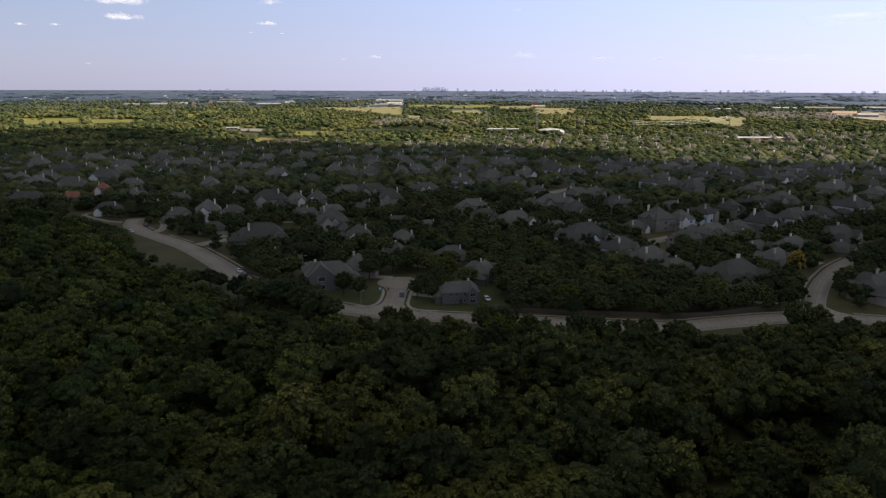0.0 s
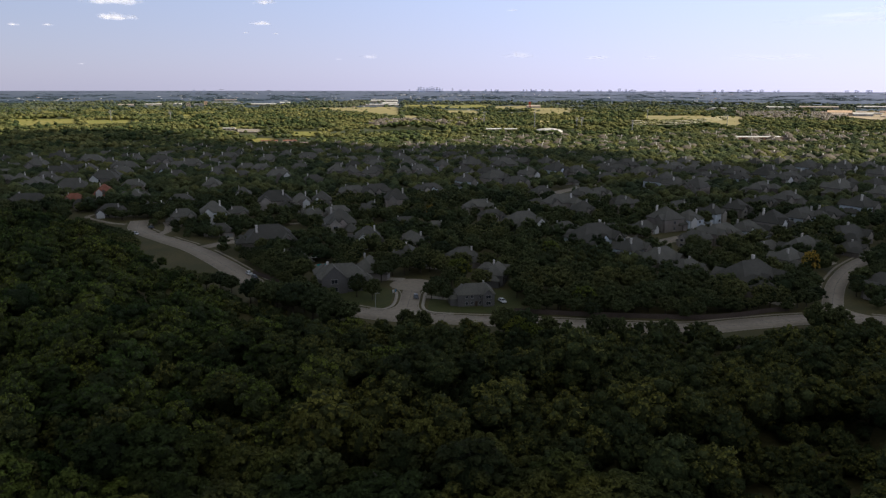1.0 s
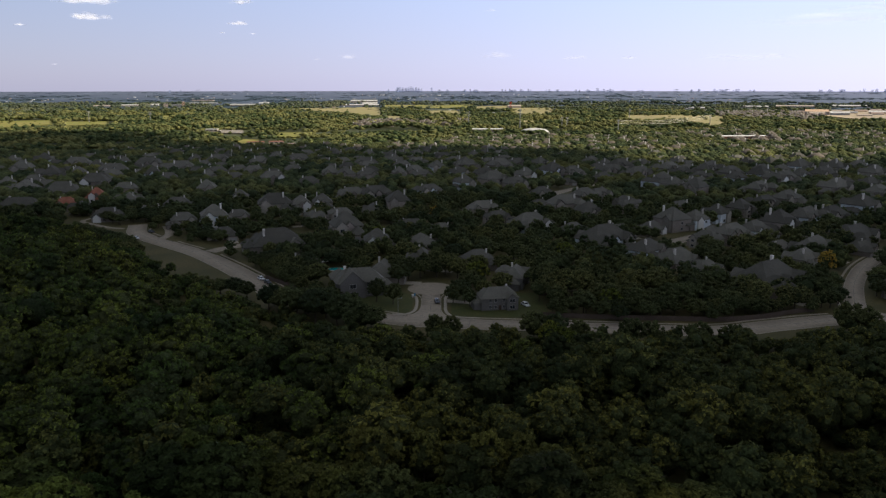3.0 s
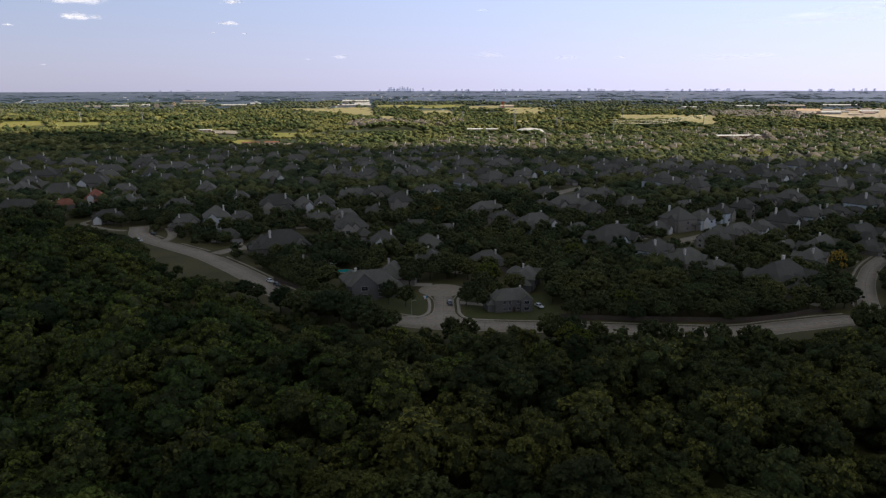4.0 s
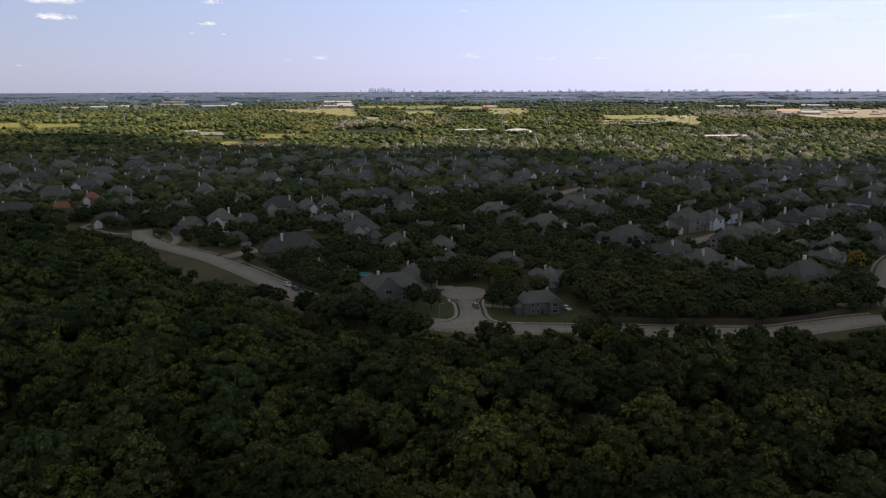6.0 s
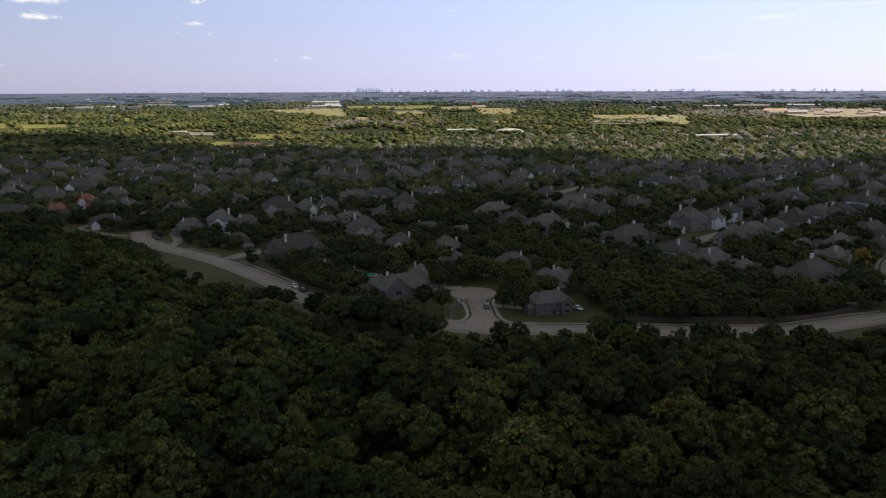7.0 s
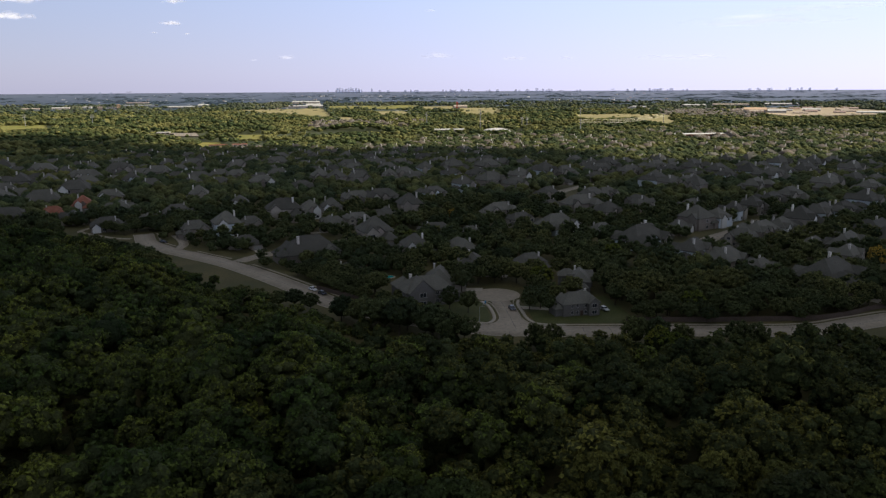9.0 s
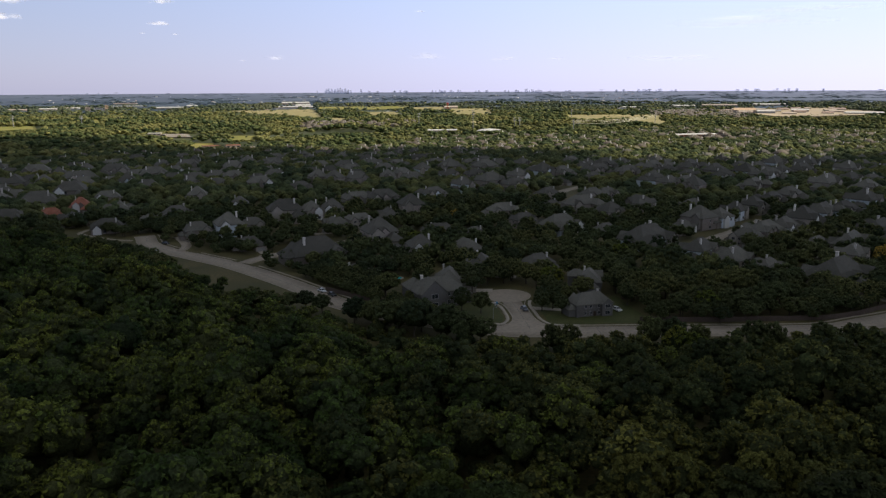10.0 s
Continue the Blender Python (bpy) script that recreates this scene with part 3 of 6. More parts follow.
keep &= (away(wood, main_line) > 11)
wood = wood[keep]
d_edge = away(wood, edge)
top = np.clip(4.8 + 0.15 * d_edge, 4.0, 13.5) * rng.uniform(0.64, 1.32, len(wood))
# open hollows where the canopy drops
hollow = np.array([noise.noise((x * 0.021, y * 0.021, 3.1)) for x, y in wood])
top = np.where(hollow > 0.3, top * 0.5, top)
rad = np.clip(top * 0.46, 2.8, 5.2) * rng.uniform(0.85, 1.2, len(wood))
big = rng.choice([0.75, 0.95, 1.2, 1.4], len(wood), p=[0.3, 0.35, 0.25, 0.1])
rad *= big
top = np.where((wood[:, 0] < -84) & (d_edge < 22), np.maximum(top, rng.uniform(5.5, 7.5, len(wood))), top) * np.where(big > 1.3, 1.12, 1.0)
reach = np.hypot(wood[:, 0] + 40, wood[:, 1] - 12)
order = np.argsort(reach)
singles = order[:105]
WOOD_LABELS = ["bushy green oak tree in the dense wood", "broad tree with dimmed green leaves in the dense wood", "tall yellow-green tree in the dense wood"]
west = wood[:, 0] + 45 * hollow + rng.normal(scale=30, size=len(wood)) < -58  # greener oaks to the west, olive elms to the east
# every third model takes the dimmed leaf colour, to darken the nearest trees
models = [tree_model(11 + k, 3.9, 11.5, (0.95, 1.05, 1.2, 1.0, 1.1, 1.15)[k], LEAF_DIMMED if k % 3 == 1 else LEAF if k < 3 else LEAF_OLIVE, WOOD_LABELS[k % 3], "trees of the wood", 34, 2200, 0.27) for k in range(6)]
used = set()
for n, i in enumerate(singles):
    k = n % 3 + (0 if west[i] else 3)
    size = rad[i] / 3.9
    m = pose(wood[i][0], wood[i][1], 0, 0, 0, rng.uniform(0, 360)) @ Matrix.Diagonal((size, size, top[i] / 11.5, 1))
    tree = copy_thing(models[k], pose(0, 0, 0)) if k in used else models[k]
    used.add(k)
    tree.matrix_basis = m
rest = order[105:]
far_off = reach[rest] > 215
near_shapes = [crown_shape(40 + k, 16, 340, 0.082, 1, 1.05) for k in range(8)] + [crown_shape(50 + k, 12, 140, 0.115, 1, 1.05) for k in range(8)]
rows = np.stack([wood[rest][:, 0], wood[rest][:, 1], top[rest] - rad[rest] * 1.05, rad[rest], rng.uniform(0.85, 1.15, len(rest)), rng.uniform(0, 6.28, len(rest)), np.where(far_off, 8, 0) + rng.integers(0, 8, len(rest))], 1)
tagged(new("woodland", merged("woodland", near_shapes, rows[west[rest]], LEAF)), "dense green oak wood with rounded crowns", "trees", kind="stuff")
tagged(new("woodland", merged("woodland", near_shapes, rows[~west[rest]], LEAF_OLIVE)), "dense olive-green elm wood with rounded crowns", "trees", kind="stuff")
under = scatter(rng, -210, 130, -110, 104, 12.5)
n = len(under)
under_top, under_rad = rng.uniform(7, 12, n), rng.uniform(4.8, 6.6, n)
under_shapes = [crown_shape(70 + k, 5, 12, 0.2, 1, 0.95) for k in range(5)]
rows = np.stack([under[:, 0], under[:, 1], under_top - under_rad * 0.95, under_rad, rng.uniform(0.85, 1.1, n), rng.uniform(0, 6.28, n), rng.integers(0, 5, n)], 1)
tagged(new("woodland", merged("woodland", under_shapes, rows, LEAF_OLIVE)), "dense green oak wood below the flight", "trees", kind="stuff")
shrub = scatter(rng, -330, 300, 100, 520, 7.2)
shrub = shrub[inside(shrub, WOOD) & (away(shrub, main_line) > 9)]
shrub_shapes = [crown_shape(60 + k, 2, 8, 0.25, 1, 0.9) for k in range(4)]
n = len(shrub)
rows = np.stack([shrub[:, 0], shrub[:, 1], rng.uniform(0.5, 2.2, n), rng.uniform(2.2, 3.6, n), rng.uniform(0.7, 1.2, n), rng.uniform(0, 6.28, n), rng.integers(0, 4, n)], 1)
tagged(new("undergrowth", merged("undergrowth", shrub_shapes, rows, LEAF_OLIVE)), "dark green undergrowth below the trees", "shrubs", kind="stuff")


# ---- houses ----
def hip(bm, x0, x1, y0, y1, z, pitch=0.75, over=0.5, along="x"):
    """A hipped roof over a rectangle, with an eaves board's thickness."""
    x0, x1, y0, y1 = x0 - over, x1 + over, y0 - over, y1 + over
    flip = (y1 - y0) > (x1 - x0)
    if flip:
        w = (x1 - x0) / 2
        ridge = [((x0 + x1) / 2, y0 + w * 0.9, z + w * pitch), ((x0 + x1) / 2, y1 - w * 0.9, z + w * pitch)]
    else:
        w = (y1 - y0) / 2
        ridge = [(x0 + w * 0.9, (y0 + y1) / 2, z + w * pitch), (x1 - w * 0.9, (y0 + y1) / 2, z + w * pitch)]
    c = [(x0, y0), (x1, y0), (x1, y1), (x0, y1)]
    p = [(x, y, z) for x, y in c] + [(x, y, z - 0.28) for x, y in c] + ridge
    f = [(0, 1, 9), (1, 2, 9), (2, 3, 9, 8), (3, 0, 8), (0, 9, 8)] if not flip else [(0, 1, 8), (1, 2, 9, 8), (2, 3, 9), (3, 0, 8, 9)]
    if not flip:
        f = [(0, 1, 9, 8), (1, 2, 9), (2, 3, 8, 9), (3, 0, 8)]
    f += [(4, 5, 1, 0), (5, 6, 2, 1), (6, 7, 3, 2), (7, 4, 0, 3), (7, 6, 5, 4)]
    return faces(bm, p, f)


def gable(bm, x0, x1, y0, y1, z, pitch=0.95, over=0.35):
    """A gabled roof whose ridge runs from front to back."""
    x0, x1, y0 = x0 - over, x1 + over, y0 - over
    m, h = (x0 + x1) / 2, (x1 - x0) / 2 * pitch
    p = [(x0, y0, z), (m, y0, z + h), (x1, y0, z), (x0, y1, z), (m, y1, z + h), (x1, y1, z)]
    p += [(x, y, zz - 0.3) for x, y, zz in p]
    return faces(bm, p, [(0, 1, 4, 3), (1, 2, 5, 4), (6, 9, 10, 7), (7, 10, 11, 8), (0, 6, 7, 1), (1, 7, 8, 2), (3, 4, 10, 9), (4, 5, 11, 10), (0, 3, 9, 6), (2, 8, 11, 5)])


def gable_wall(bm, x0, x1, y0, y1, z0, z, pitch=0.95):
    m, h = (x0 + x1) / 2, (x1 - x0) / 2 * pitch
    p = [(x0, y0, z0), (x1, y0, z0), (x1, y0, z), (m, y0, z + h), (x0, y0, z)]
    p += [(x, y1, zz) for x, y, zz in p]
    return faces(bm, p, [(0, 1, 2, 3, 4), (9, 8, 7, 6, 5), (1, 0, 5, 6), (2, 1, 6, 7), (3, 2, 7, 8), (4, 3, 8, 9), (0, 4, 9, 5)])


def window(parent, x, y, z, w, h, back=False, side=0, detail=True):
    """A window with a raised frame, a sill and a glass pane, on a front, back or side wall."""
    bm = bmesh.new()
    t = 0.12
    box(bm, -w / 2, w / 2, -0.06, 0.05, h - t, h)
    box(bm, -w / 2, -w / 2 + t, -0.06, 0.05, t, h - t)
    box(bm, w / 2 - t, w / 2, -0.06, 0.05, t, h - t)
    box(bm, -0.04, 0.04, -0.04, 0.05, t, h - t)
    box(bm, -w / 2 - 0.1, w / 2 + 0.1, -0.12, 0.05, 0, t)
    ob = part("window", bm, TRIM, parent)
    ob.matrix_basis = pose(x, y, z, 0, 0, side if side else (180 if back else 0))
    part("pane", boxed(-w / 2 + t, w / 2 - t, -0.02, 0.02, t, h - t), GLASS, ob, "dark reflecting window glass")
    return ob


HOUSE_LABELS = {"two": "two-storey brick house with a steep grey shingle roof", "one": "single-storey brick house under a broad grey hipped roof"}


def house_model(kind, roof_mat=SHINGLE, label="", detail=True, mirror=1, wall_mat=BRICK):
    """A suburban house facing -y, standing on an empty: walls, roof, chimney, windows, doors."""
    house = new("house")
    two = kind in ("two", "tall", "twin", "manor")
    tagged(house, label or HOUSE_LABELS["two" if two else "one"], "house", "houses of the neighbourhood")
    w, d, h = {"two": (16, 11, 5.9), "tall": (13, 13, 6.2), "twin": (18, 10, 5.8), "one": (19, 13, 3.3), "ell": (16, 11, 3.4), "long": (22, 11, 3.4), "manor": (17, 9.5, 5.4)}[kind]
    s = mirror
    wall, roof = bmesh.new(), bmesh.new()
    box(wall, -w / 2, w / 2, -d / 2, d / 2, -0.3, h)
    hip(roof, -w / 2, w / 2, -d / 2, d / 2, h + 0.15, 0.8)
    # garage wing to one side and a gabled bay on the front
    gx = sorted((s * (w / 2 - 6.5), s * (w / 2 + 0.6)))
    gh = 3.2
    manor = kind == "manor"
    if not manor:
        box(wall, gx[0], gx[1], -d / 2 - 5.5, -d / 2 + 1, -0.3, gh)
        hip(roof, gx[0], gx[1], -d / 2 - 5.5, -d / 2 + 3.5, gh + 0.15, 0.8)
    else:
        mx = sorted((s * (w / 2 - 1), s * (w / 2 + 3)))
        box(wall, mx[0], mx[1], -d / 2 + 1.5, d / 2 - 1, -0.3, 3.3)
        hip(roof, mx[0], mx[1], -d / 2 + 1.5, d / 2 - 1, 3.4, 0.8)
    bx = sorted((-s * (w / 2 - 0.8), -s * (w / 2 - (9.8 if manor and s > 0 else 5.6))))
    bh = h if two else h + 0.3
    part("gable_front", gable_wall(bmesh.new(), bx[0], bx[1], -d / 2 - 1.6, -d / 2 + 1, -0.3, bh), wall_mat if manor else STONE, house, "pale stone gable wall")
    gable(roof, bx[0], bx[1], -d / 2 - 1.6, 0, bh + 0.12)
    if kind in ("twin", "tall", "one"):
        gable_wall(wall, -1.6, 1.8, -d / 2 - 0.7, -d / 2 + 1, h - 0.4, h + 0.2, 1.0)
        gable(roof, -1.6, 1.8, -d / 2 - 0.7, 0, h + 0.3, 1.0)
    # lower hipped step at the far side, and a rear gable
    if not manor:
        sx = sorted((-s * (w / 2 - 1.0), -s * (w / 2 + 3.2)))
        box(wall, sx[0], sx[1], -d / 2 + 2.2, d / 2 - 1.5, -0.3, 3.1)
        hip(roof, sx[0], sx[1], -d / 2 + 2.2, d / 2 - 1.5, 3.2, 0.8)
    back = bmesh.new()
    qx = sorted((s * (w / 2 - 1.2), s * (w / 2 - 6.0)))
    gable_wall(back, -qx[1], -qx[0], -d / 2 - 1.2, -d / 2 + 1, -0.3, h)
    bmesh.ops.rotate(back, verts=back.verts, matrix=Matrix.Rotation(math.pi, 3, "Z"))
    part("gable_front", back, STONE, house, "pale stone gable wall")
    back = bmesh.new()
    gable(back, -qx[1], -qx[0], -d / 2 - 1.2, 0, h + 0.12)
    bmesh.ops.rotate(back, verts=back.verts, matrix=Matrix.Rotation(math.pi, 3, "Z"))
    part("roof", back, roof_mat, house)
    if kind in ("two", "ell", "long", "twin", "manor"):
        rx = sorted((-s * (w / 2 + 0.4), -s * (w / 2 - 6)))
        rh = h if kind != "two" else 3.4
        box(wall, rx[0], rx[1], d / 2 - 1, d / 2 + 5, -0.3, rh)
        hip(roof, rx[0], rx[1], d / 2 - 3, d / 2 + 5, rh + 0.12, 0.8)
    part("wall", wall, wall_mat, house)
    part("roof", roof, roof_mat, house)
    ridge = h + (d / 2 + 0.5) * 0.8
    cx = -s * w * 0.27
    ch = boxed(cx - 0.4, cx + 0.4, d * 0.18, d * 0.18 + 0.8, h - 0.5, ridge + 0.35)
    box(ch, cx - 0.48, cx + 0.48, d * 0.18 - 0.08, d * 0.18 + 0.88, ridge + 0.35, ridge + 0.5)
    part("chimney", ch, CAP, house, "pale rendered chimney")
    if detail and manor:
        part("front_door", boxed(-0.6, 0.6, -d / 2 - 0.09, -d / 2 + 0.05, 0, 2.3), DOORWOOD, house, "dark stained front door")
        for z in (0.8, 3.7):
            window(house, (bx[0] + bx[1]) / 2, -d / 2 - 1.6, z, 2.4, 1.7)
            for x in ((2.6, 4.8) if s > 0 else (-1.9, 2.0, 4.4)):
                window(house, s * x, -d / 2, z, 1.2, 1.6)
            window(house, -s * w / 2, 0, z, 1.5, 1.6, side=-90 * s)
        window(house, 1.5, d / 2, 0.8, 2.2, 1.7, back=True)
    elif detail:
        g = part("garage_door", boxed((gx[0] + gx[1]) / 2 - 2.4, (gx[0] + gx[1]) / 2 + 2.4, -d / 2 - 5.56, -d / 2 - 5.4, 0, 2.3), TRIM, house, "pale panelled garage door")
        part("driveway", boxed((gx[0] + gx[1]) / 2 - 2.7, (gx[0] + gx[1]) / 2 + 2.7, -d / 2 - 13, -d / 2 - 5.6, -0.2, 0.06), KERB, house, "pale concrete driveway")
        dr = part("front_door", boxed(-0.6, 0.6, -d / 2 - 0.09, -d / 2 + 0.05, 0, 2.3), DOORWOOD, house, "dark stained front door")
        for z in ((0.8, 3.8) if two else (0.8,)):
            window(house, (bx[0] + bx[1]) / 2, -d / 2 - 1.6, z, 2.0, 1.6)
            window(house, -s * 1.9, -d / 2, z, 1.3, 1.6)
            window(house, -w / 2, 0, z, 1.5, 1.6, side=-90)
            window(house, w / 2, 0, z, 1.5, 1.6, side=90)
        if two:
            window(house, s * 4.2, -d / 2, 4.0, 1.6, 1.5)
        window(house, 1.5, d / 2, 0.8, 2.2, 1.7, back=True)
        window(house, -3.0, d / 2, 4.0 if two else 0.8, 1.6, 1.5, back=True)
    else:
        window(house, (bx[0] + bx[1]) / 2, -d / 2 - 1.6, 0.9, 2.0, 1.7)
        window(house, -s * 1.9, -d / 2, 3.9 if two else 0.9, 1.5, 1.6)
        part("garage_door", boxed((gx[0] + gx[1]) / 2 - 2.4, (gx[0] + gx[1]) / 2 + 2.4, -d / 2 - 5.56, -d / 2 - 5.4, 0, 2.3), TRIM, house, "pale panelled garage door")
    return house


KINDS = ["two", "one", "tall", "ell", "twin", "long"]
detailed, simple = {}, {}


def place_house(x, y, turn, k, detail, red=False, size=1.0):
    """Sets a house down: the first of a kind is built, the rest are copied."""
    store = detailed if detail else simple
    key = (k, red)
    m = pose(x, y, 0, 0, 0, turn) @ Matrix.Diagonal((size, size, size, 1))
    if key not in store:
        kind = KINDS[k % 6] if k < 12 else "manor"
        store[key] = house_model(kind, TILE if red else SHINGLE, "brick house under a red clay tile roof" if red else "", detail, 1 if k % 12 < 6 and k < 13 else -1, BRICK if k < 12 else BROWN_BRICK)
        ob = store[key]
    else:
        ob = copy_thing(store[key], pose(0, 0, 0))
    ob.matrix_basis = m
    built.append((x, y))
    return ob


built = []


def reach_of(side):
    """How far the houses go, by bearing: least on the left, most on the right."""
    return np.interp(side, [0.0, 0.1, 0.3, 0.42], [1010, 1200, 1230, 1480])


# rows of houses: x, y, turn, model, size
COURT_ROW = [(-21, 336, 70, 8, 0.8), (4, 335, 200, 0, 0.8), (6.2, 272.3, 8, 13, 0.82), (17, 304, 75, 13, 0.85), (-46.5, 293, 15, 12, 1.1), (-38, 317, 80, 7, 0.9), (170, 281, 40, 11, 1.1)]
BEND_HOUSES = [(-382, 707, 190, 2, 1.3), (-281, 501, 7, 5, 1.2), (-318, 581, 280, 1, 1.3), (-400, 788, 284, 2, 1.29), (-337, 667, 105, 6, 1.3), (-286, 572, 195, 1, 1.29), (-353, 756, 9, 4, 1.3), (-241, 498, 286, 11, 0.89), (-276, 607, 9, 0, 1.3), (-212, 467, 194, 1, 0.91), (-293, 690, 22, 4, 1.3), (-244, 584, 194, 4, 0.9), (-221, 529, 287, 9, 1.07), (-283, 750, 9, 10, 1.3), (-191, 485, 198, 3, 0.88), (-242, 720, 191, 10, 1.24), (-181, 505, 21, 9, 1.09), (-158, 440, 202, 6, 0.87), (-181, 578, 186, 8, 0.99)]
BEND_FAR_HOUSES = [(-226, 792, 190, 10, 1.21), (-142, 446, 199, 2, 1.1), (-127, 407, 19, 3, 0.79), (-146, 533, 8, 2, 0.85), (-130, 456, 194, 6, 0.77), (-179, 769, 201, 6, 1.17), (-143, 642, 17, 10, 1.08), (-114, 488, 192, 0, 1.27), (-93, 375, 200, 7, 1.3), (-144, 797, 11, 4, 1.2), (-98, 494, 13, 8, 0.95), (-110, 623, 22, 3, 1.04), (-74, 338, 21, 1, 0.72), (-84, 450, 290, 4, 0.79), (-85, 501, 9, 2, 0.96), (-97, 669, 192, 2, 1.11), (-83, 659, 199, 2, 1.09), (-69, 462, 15, 4, 0.77), (-68, 538, 16, 4, 1.03)]
MID_HOUSES = [(-61, 407, 16, 2, 1.22), (-72, 760, 195, 4, 1.14), (-64, 657, 191, 6, 1.09), (-50, 485, 282, 1, 0.8), (-51, 537, 20, 4, 1.16), (-43, 375, 188, 2, 0.93), (-45, 789, 108, 0, 1.11), (-37, 678, 11, 2, 0.9), (-35, 499, 189, 2, 1.14), (-26, 432, 9, 5, 0.72), (-13, 558, 31, 4, 0.97), (-20, 378, 295, 7, 0.85), (-2, 715, 196, 2, 1.07), (-9, 418, 204, 3, 0.72), (25, 724, 111, 8, 1.3), (16, 598, 206, 8, 1.05), (19, 473, 197, 4, 0.99), (40, 611, 31, 6, 1.3), (58, 721, 23, 0, 1.3)]
MID_FAR_HOUSES = [(25, 444, 28, 10, 0.82), (56, 595, 21, 10, 1.05), (72, 646, 206, 8, 1.09), (42, 427, 24, 7, 1.12), (61, 507, 17, 9, 0.72), (69, 546, 208, 0, 0.88), (99, 667, 26, 8, 1.3), (101, 626, 19, 5, 0.72), (73, 483, 198, 4, 1.19), (116, 665, 212, 0, 1.13), (64, 414, 25, 1, 0.72), (96, 528, 24, 0, 1.0), (82, 454, 17, 8, 1.02), (108, 533, 30, 10, 0.96), (154, 677, 19, 4, 1.17), (172, 712, 209, 0, 1.3), (73, 379, 28, 7, 1.3), (89, 409, 17, 3, 0.75), (116, 490, 111, 4, 0.98)]
RISE_HOUSES = [(175, 661, 24, 10, 1.15), (173, 597, 40, 4, 1.1), (107, 411, 222, 7, 0.83), (84, 345, 222, 6, 1.01), (212, 692, 36, 4, 1.22), (179, 585, 213, 6, 1.04), (123, 422, 118, 8, 1.13), (150, 487, 215, 5, 0.87), (95, 335, 216, 7, 0.96), (187, 559, 312, 2, 1.15), (138, 427, 208, 2, 0.92), (244, 679, 221, 4, 1.3), (124, 373, 306, 0, 0.85), (159, 448, 221, 8, 0.94), (101, 316, 34, 9, 0.87), (254, 654, 33, 0, 1.19), (141, 385, 31, 4, 1.03), (181, 465, 37, 2, 0.98), (270, 630, 215, 2, 1.3)]
RISE_FAR_HOUSES = [(234, 555, 220, 4, 1.13), (158, 395, 37, 0, 0.96), (206, 486, 36, 4, 1.04), (279, 608, 27, 4, 1.26), (179, 410, 38, 2, 1.16), (230, 503, 206, 0, 1.09), (155, 362, 213, 11, 0.72), (119, 295, 30, 7, 1.3), (339, 698, 31, 6, 1.3), (205, 430, 217, 4, 1.15), (328, 639, 27, 0, 1.23), (150, 328, 217, 6, 0.88), (170, 357, 41, 11, 1.07), (365, 685, 215, 8, 1.3), (291, 551, 209, 6, 1.3), (224, 437, 26, 0, 1.06), (258, 464, 209, 8, 1.24), (206, 383, 35, 11, 1.18), (377, 644, 213, 6, 1.28)]
SIDE_HOUSES = [(196, 359, 35, 11, 0.72), (312, 533, 30, 0, 1.06)]
NEIGHBOURHOOD = BEND_HOUSES + BEND_FAR_HOUSES + MID_HOUSES + MID_FAR_HOUSES + RISE_HOUSES + RISE_FAR_HOUSES + SIDE_HOUSES
for x, y, turn, k, size in COURT_ROW + NEIGHBOURHOOD:
    place_house(x, y, turn, k, y < 480, size=size)
place_house(-251, 548, 15, 2, False, red=True, size=0.85)
place_house(-261, 522, 20, 3, False, red=True, size=0.85)
BEND_TREES = [(-340, 470), (-222, 452), (-216, 486), (-262, 492), (-340, 520)]
COURTYARD = [(-66, 250), (24, 256), (30, 345), (-34, 350), (-60, 318)]
seen = np.array(built)
streets = np.concatenate([main_line, court_line, right_line, smooth([(-128, 379), (-100, 400), (-40, 428)]), smooth([(60, 545), (98, 593), (130, 625)]), smooth([(95, 370), (116, 391), (175, 440)]), smooth([(-192, 439), (-220, 458), (-226, 475), (-221, 486)]), smooth([(-161, 409), (-164, 432), (-170, 446)])])
# the rest of the neighbourhood: lots in rows that follow a slanting street grid
SOUTH = [(-900, 560), (-420, 560), (-330, 500), (-280, 466), (-248, 452), (-226, 455), (-200, 447)] + [tuple(p) for p in main_line if p[1] < 448] + [(330, -200), (-900, -200)]
GROVE = [(26, 262), (60, 258), (104, 262), (128, 268), (120, 280), (95, 298), (70, 330), (58, 360), (34, 352), (24, 330)]
rng = np.random.default_rng(21)
lots = []
for j in range(0, 66):
    for i in range(-62, 70):
        u, v = i * 19.5 + rng.uniform(-2, 2), 260 + j * 27 + rng.uniform(-3, 3) + (8 if j % 2 else 0)
        a = radians(14 + 9 * math.sin(u * 0.004 + 1))
        x, y = u * math.cos(a) - (v - 260) * math.sin(a) * 0.5, v + u * math.sin(a)
        lots.append((x, y, math.degrees(a) + (0 if j % 2 else 180) + rng.uniform(-12, 12)))
far_lots, n_things = [], len(built)
lots.sort(key=lambda p: math.hypot(p[0] + 40, p[1]))
